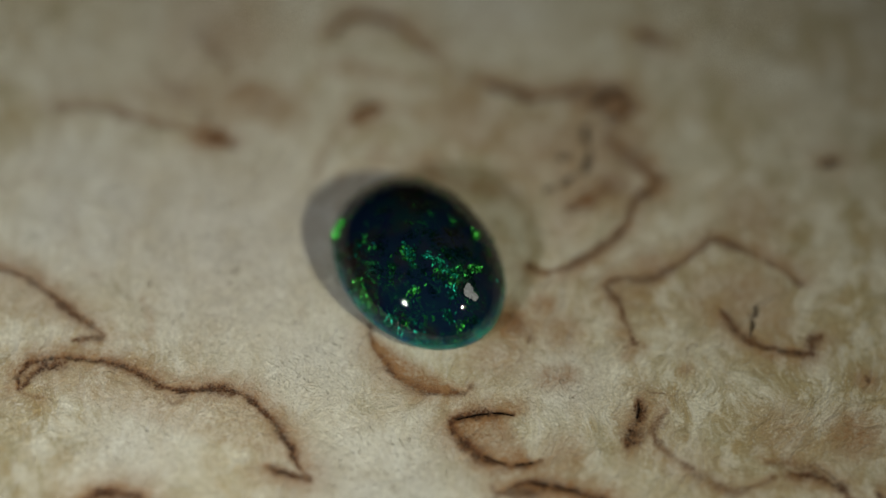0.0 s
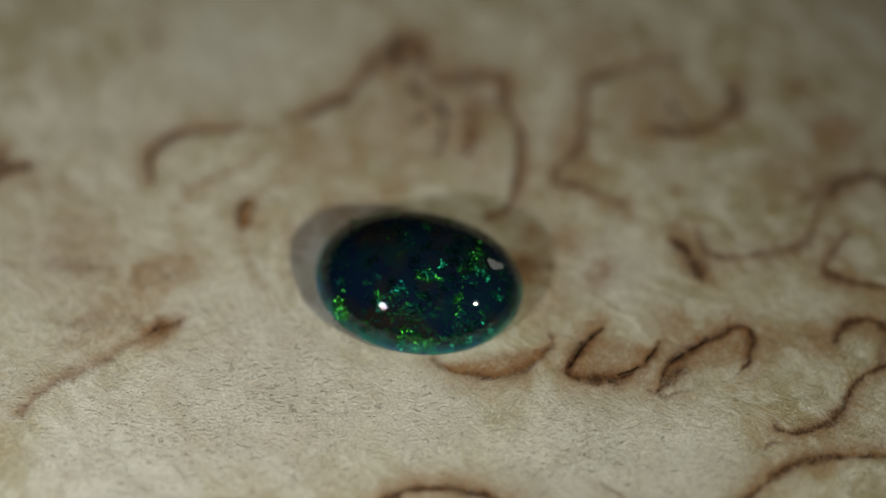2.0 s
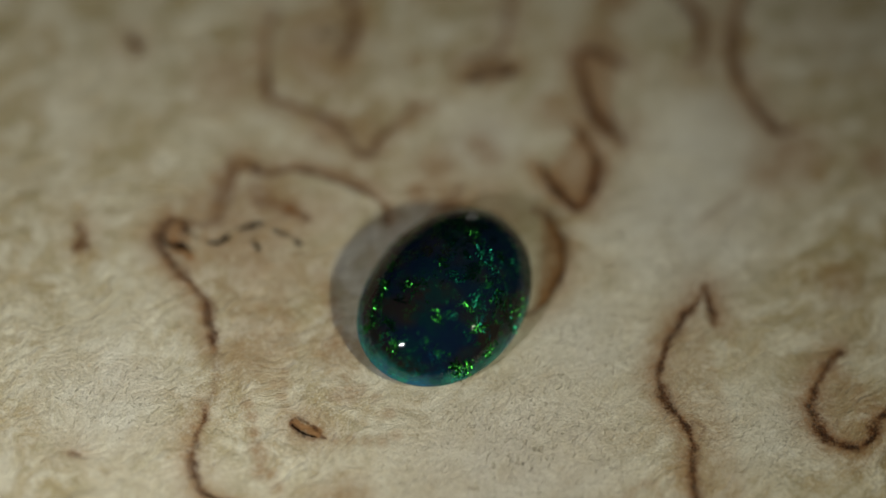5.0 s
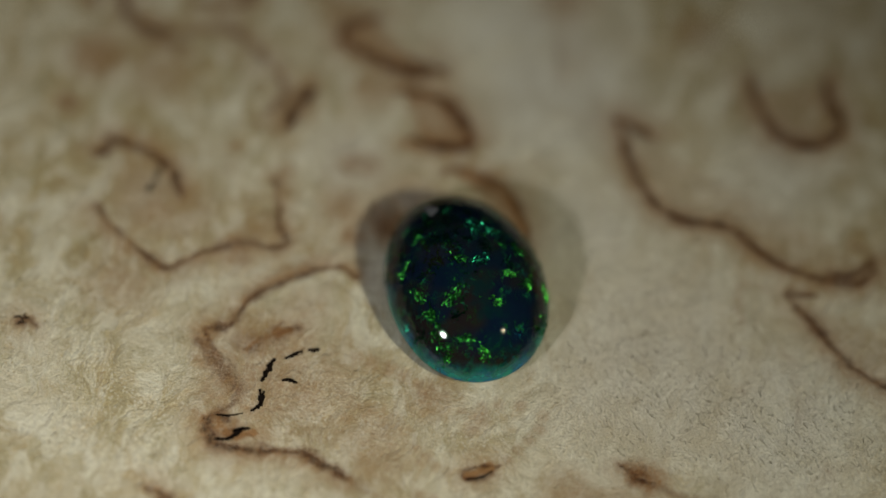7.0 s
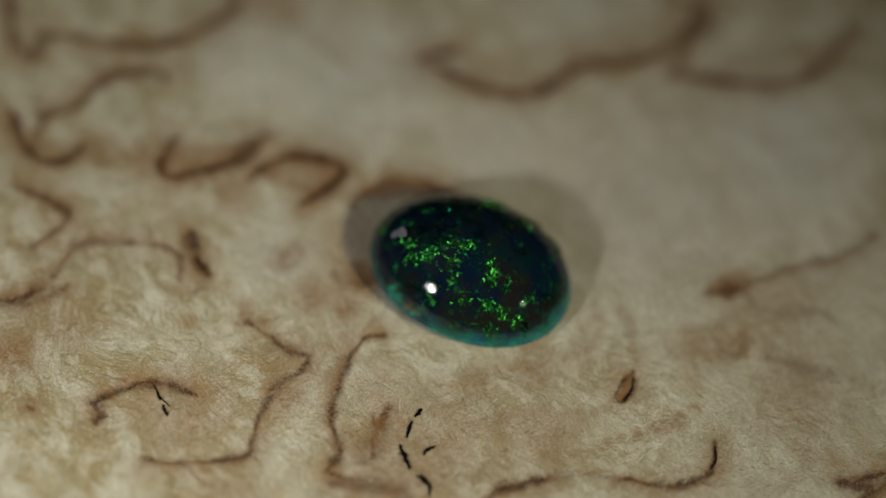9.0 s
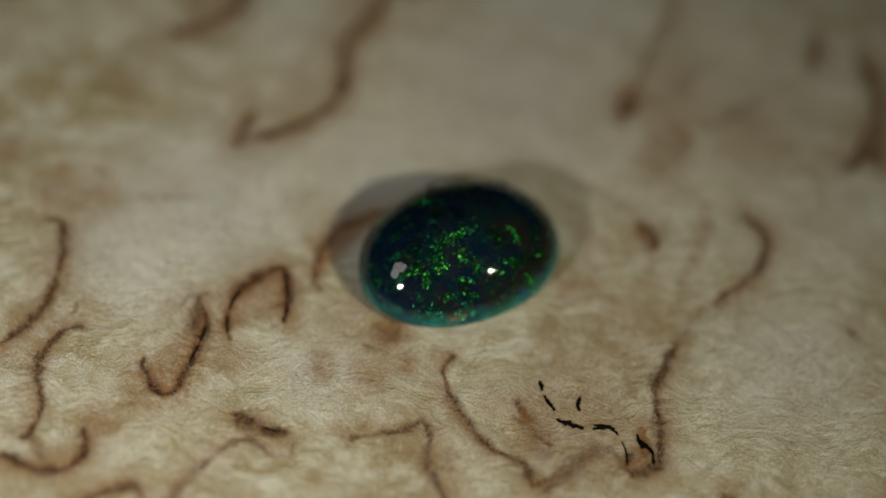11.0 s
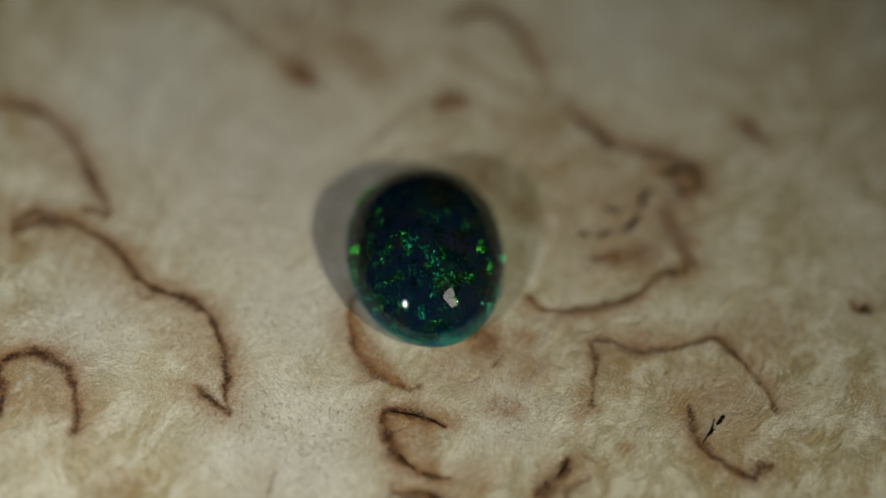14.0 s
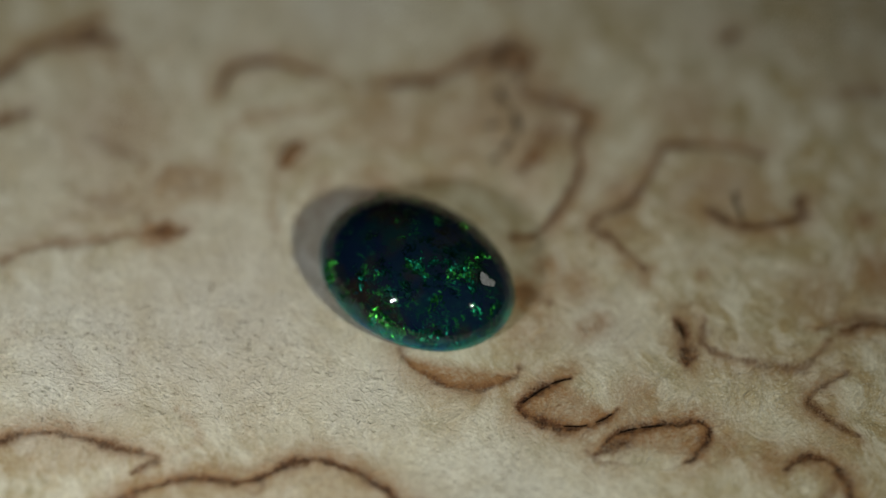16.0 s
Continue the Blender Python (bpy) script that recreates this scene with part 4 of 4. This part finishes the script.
def surface_of(bm):
    """Finds places on a mesh, in millimetres, from above or nearest to a point."""
    bm.verts.index_update()
    tree = BVHTree.FromPolygons([v.co / MM for v in bm.verts], [[v.index for v in p.verts] for p in bm.faces])

    def drop(x, y):
        return tree.ray_cast(Vector((x, y, 9)), Vector((0, 0, -1)))[:2]

    def snap(q):
        return tree.find_nearest(q)[:2]

    return drop, snap


def flaw_bm():
    """A ragged pale patch of matrix breaking the dome's polish near one end."""
    rnd = random.Random(4)
    shell = dome_bm()
    drop, snap = surface_of(shell)
    shell.free()
    bm = bmesh.new()
    mid, up = drop(-3.24, -0.64)
    a = up.cross(Vector((0, 1, 0))).normalized()
    b = up.cross(a)
    hub = bm.verts.new((mid + up * 0.02) * MM)
    rim = []
    for k in range(26):
        w = 2 * math.pi * k / 26
        r = 0.85 + 0.20 * math.sin(2 * w + 1) + 0.14 * math.sin(3 * w) + rnd.uniform(-0.13, 0.13)
        q, m = snap(mid + a * 0.40 * r * math.cos(w) + b * 0.33 * r * math.sin(w))
        rim.append(bm.verts.new((q + m * rnd.uniform(0.004, 0.03)) * MM))
    for k in range(26):
        bm.faces.new((hub, rim[k], rim[(k + 1) % 26]))
    return bm


opal = tagged(new("opal"), "polished black opal cabochon with green flashes, lying on burl wood", "gemstone")
dome = part("dome", dome_bm(), opal_clear, opal, "clear glossy dome over a dark body")
part("base", base_bm(), opal_foot, opal, "milky translucent teal foot of the stone")
core = part("core", dome_bm(core_point, True), opal_dark, opal, "dark blue-black body with green play of colour")
part("surface_flaw", flaw_bm(), chip_white, dome, "small pale grey surface flaw", smooth=False)

body = dome_bm(core_point)
DROP, SNAP = surface_of(body)
body.free()


def flash(x, y, size, lean_x, lean_y, material):
    """A cluster of tiny plates in the dark body, all leaning one way, so that they flash together."""
    rnd = random.Random(round(x * 1000 + y * 77))
    mid, up = DROP(x, y)
    if mid is None:
        return
    face = Vector((lean_x, lean_y, math.sqrt(max(0.0, 1 - lean_x ** 2 - lean_y ** 2))))
    a = up.cross(Vector((math.cos(x * 3), math.sin(x * 3), 0.2))).normalized()
    b = up.cross(a)
    bm = bmesh.new()
    for k in range(int(22 + size * 120)):
        q, m = SNAP(mid + (a * rnd.gauss(0, 0.85) + b * rnd.gauss(0, 0.42)) * size)
        n = (face + Vector((rnd.gauss(0, 0.17), rnd.gauss(0, 0.17), rnd.gauss(0, 0.06)))).normalized()
        e = n.cross(b + Vector((rnd.gauss(0, 0.5), rnd.gauss(0, 0.5), rnd.gauss(0, 0.5)))).normalized()
        h = n.cross(e)
        r = rnd.uniform(0.010, 0.042) * (1.0 + size)
        lift = m * (rnd.uniform(0.004, 0.03) + 1.2 * r * n.cross(m).length)
        rim = []
        for i in range(6):
            w = math.pi * i / 3
            rim.append(bm.verts.new((q + lift + (e * math.cos(w) * 2.1 + h * math.sin(w) * 0.75) * r * rnd.uniform(0.5, 1.1)) * MM))
        bm.faces.new(rim)
    part("colour_flash", bm, material, core, smooth=False)


flash(3.05, 2.38, 0.43, -0.37, 0.56, flash_green)
flash(2.70, 2.63, 0.26, -0.36, 0.56, flash_green)
flash(-0.53, 0.86, 0.29, -0.35, 0.58, flash_teal)
flash(-1.57, -0.00, 0.29, -0.63, -0.03, flash_teal)
flash(-2.22, -0.28, 0.23, -0.62, -0.03, flash_teal)
flash(-0.83, -2.37, 0.26, -0.63, -0.02, flash_green)
flash(-2.59, 2.60, 0.43, -0.33, 0.57, flash_teal)
flash(-3.45, 1.92, 0.46, -0.32, 0.57, flash_teal)
flash(-4.02, 0.21, 0.29, -0.61, -0.03, flash_green)
flash(-2.07, 1.53, 0.29, -0.34, 0.58, flash_green)
flash(-2.36, -1.41, 0.20, -0.62, -0.02, flash_green)
flash(3.06, 2.38, 0.34, 0.30, 0.56, flash_green)
flash(2.68, 2.65, 0.29, 0.30, 0.56, flash_green)
flash(-0.65, 3.15, 0.40, -0.36, 0.49, flash_green)
flash(-1.16, 3.14, 0.23, -0.35, 0.49, flash_green)
flash(-0.43, 1.03, 0.31, -0.36, 0.50, flash_green)
flash(0.47, 1.71, 0.29, 0.32, 0.57, flash_teal)
flash(-2.88, -0.02, 0.40, -0.34, 0.51, flash_teal)
flash(-2.37, -0.73, 0.29, -0.34, 0.51, flash_green)
flash(-1.10, 0.33, 0.20, -0.35, 0.51, flash_teal)
flash(-0.73, 3.19, 0.40, 0.01, 0.59, flash_green)
flash(-1.33, 3.12, 0.31, 0.01, 0.59, flash_green)
flash(-2.23, 0.10, 0.34, 0.02, 0.60, flash_green)
flash(3.41, -1.94, 0.26, 0.57, 0.28, flash_green)
flash(1.24, 2.41, 0.23, -0.00, 0.59, flash_teal)
flash(-0.04, 3.30, 0.26, 0.01, 0.58, flash_teal)
flash(-0.78, -2.65, 0.26, 0.42, -0.49, flash_green)
flash(0.62, -2.37, 0.31, 0.42, -0.50, flash_green)
flash(1.33, -1.23, 0.31, 0.41, -0.51, flash_green)
flash(-1.98, -1.65, 0.14, 0.43, -0.50, flash_green)
flash(-1.67, 0.80, 0.34, 0.58, 0.14, flash_teal)
flash(-1.26, 1.48, 0.29, 0.57, 0.14, flash_teal)
flash(1.97, 0.64, 0.23, 0.56, 0.15, flash_green)
flash(0.91, 1.65, 0.26, 0.57, 0.14, flash_green)
flash(1.35, 2.34, 0.23, 0.56, 0.14, flash_green)
flash(1.64, 3.08, 0.31, 0.56, 0.13, flash_green)
flash(0.09, 0.54, 0.29, 0.57, 0.15, flash_teal)
flash(1.61, -2.14, 0.23, 0.41, -0.50, flash_green)
flash(3.03, -1.17, 0.20, 0.40, -0.51, flash_green)
flash(3.78, -0.39, 0.29, 0.55, 0.15, flash_green)
flash(1.40, -3.12, 0.17, 0.41, -0.49, flash_teal)
flash(-0.22, -0.34, 0.26, 0.49, -0.34, flash_green)
flash(-2.65, -2.59, 0.31, -0.09, -0.65, flash_teal)
flash(-2.14, -2.80, 0.26, -0.09, -0.65, flash_teal)
flash(-1.01, -3.14, 0.29, -0.10, -0.65, flash_teal)
flash(-0.17, -1.90, 0.23, -0.10, -0.66, flash_green)
flash(-1.51, -1.16, 0.31, -0.09, -0.67, flash_green)
flash(-2.69, -0.99, 0.31, -0.08, -0.67, flash_green)
flash(-0.21, 2.46, 0.43, 0.48, -0.36, flash_dim)
flash(1.33, -0.93, 0.37, 0.48, -0.34, flash_green)
flash(1.77, -2.12, 0.29, 0.48, -0.33, flash_green)
flash(2.49, -2.11, 0.34, 0.47, -0.33, flash_green)
flash(3.01, -2.00, 0.23, 0.47, -0.33, flash_green)
flash(-0.62, -2.76, 0.14, -0.10, -0.66, flash_green)
flash(-4.09, -0.30, 0.23, -0.07, -0.67, flash_dim)
flash(2.05, -2.83, 0.34, -0.12, -0.65, flash_dim)
flash(3.08, -0.96, 0.29, 0.47, -0.34, flash_dim)
flash(-0.52, -1.17, 0.23, -0.10, -0.67, flash_green)
flash(-2.54, 0.81, 0.20, -0.08, -0.67, flash_dim)
flash(-0.38, -0.48, 0.40, -0.06, -0.61, flash_green)
flash(-1.30, -0.66, 0.40, -0.06, -0.61, flash_dim)
flash(-2.32, -1.46, 0.23, -0.05, -0.61, flash_green)
flash(-1.54, -1.45, 0.26, -0.06, -0.61, flash_green)
flash(-0.74, 1.82, 0.29, -0.63, -0.28, flash_dim)
flash(2.08, -1.08, 0.26, -0.08, -0.61, flash_dim)
flash(1.53, -2.09, 0.23, -0.07, -0.60, flash_green)
flash(-2.72, 2.28, 0.20, -0.62, -0.28, flash_green)
flash(-1.19, -3.10, 0.37, -0.06, -0.60, flash_teal)
flash(-2.45, -2.68, 0.34, -0.05, -0.60, flash_teal)
flash(-3.01, -2.36, 0.26, -0.62, -0.25, flash_teal)
flash(-0.45, -1.47, 0.26, -0.06, -0.61, flash_dim)
flash(-0.70, -2.22, 0.20, -0.50, -0.37, flash_green)
flash(-2.25, -1.53, 0.23, -0.49, -0.37, flash_green)
flash(-1.59, -2.50, 0.20, -0.50, -0.37, flash_green)
flash(0.04, 3.19, 0.26, -0.63, 0.26, flash_green)
flash(-0.79, 0.83, 0.26, -0.63, 0.28, flash_teal)
flash(-2.28, 2.75, 0.26, -0.61, 0.26, flash_teal)
flash(-3.55, 0.63, 0.26, -0.61, 0.28, flash_teal)
flash(-0.75, -3.18, 0.23, -0.50, -0.36, flash_teal)
flash(-1.47, -0.53, 0.23, -0.50, -0.38, flash_dim)


# ---- the turning ----
LEAN = pose(0, 0, 0, -1.041, -0.829, 0)
SEAT = pose(-1.074 * MM, 0.453 * MM, 0.0, 0, 0, 121.585)
TURN = [(0.0, 1.78), (0.5, 12.9), (1.0, 24.9), (1.5, 36.85), (2.0, 48.9), (2.5, 60.9), (3.0, 72.9), (3.5, 84.95), (4.0, 96.9),
        (4.5, 109.0), (5.0, 121.1), (5.5, 133.2), (6.0, 145.3), (6.4, 155.0), (6.5, 158.4), (6.6, 159.9), (7.0, 169.3), (7.5, 181.35), (8.0, 193.35),
        (8.5, 205.5), (9.0, 217.3), (9.5, 229.5), (10.0, 241.6), (10.5, 253.7), (11.0, 265.8), (11.5, 277.8), (12.0, 289.85), (12.5, 301.9),
        (13.0, 314.2), (13.5, 326.05), (14.0, 338.1), (14.5, 350.1), (14.9, 359.8), (15.0, 363.1), (15.1, 364.6), (15.5, 374.3), (16.0, 386.4)]


def motions():
    walk(slab, [(t, pose(0, 0, 0, 0, 0, a) @ LEAN) for t, a in TURN])
    walk(opal, [(t, pose(0, 0, 0, 0, 0, a) @ LEAN @ SEAT) for t, a in TURN])


motions()
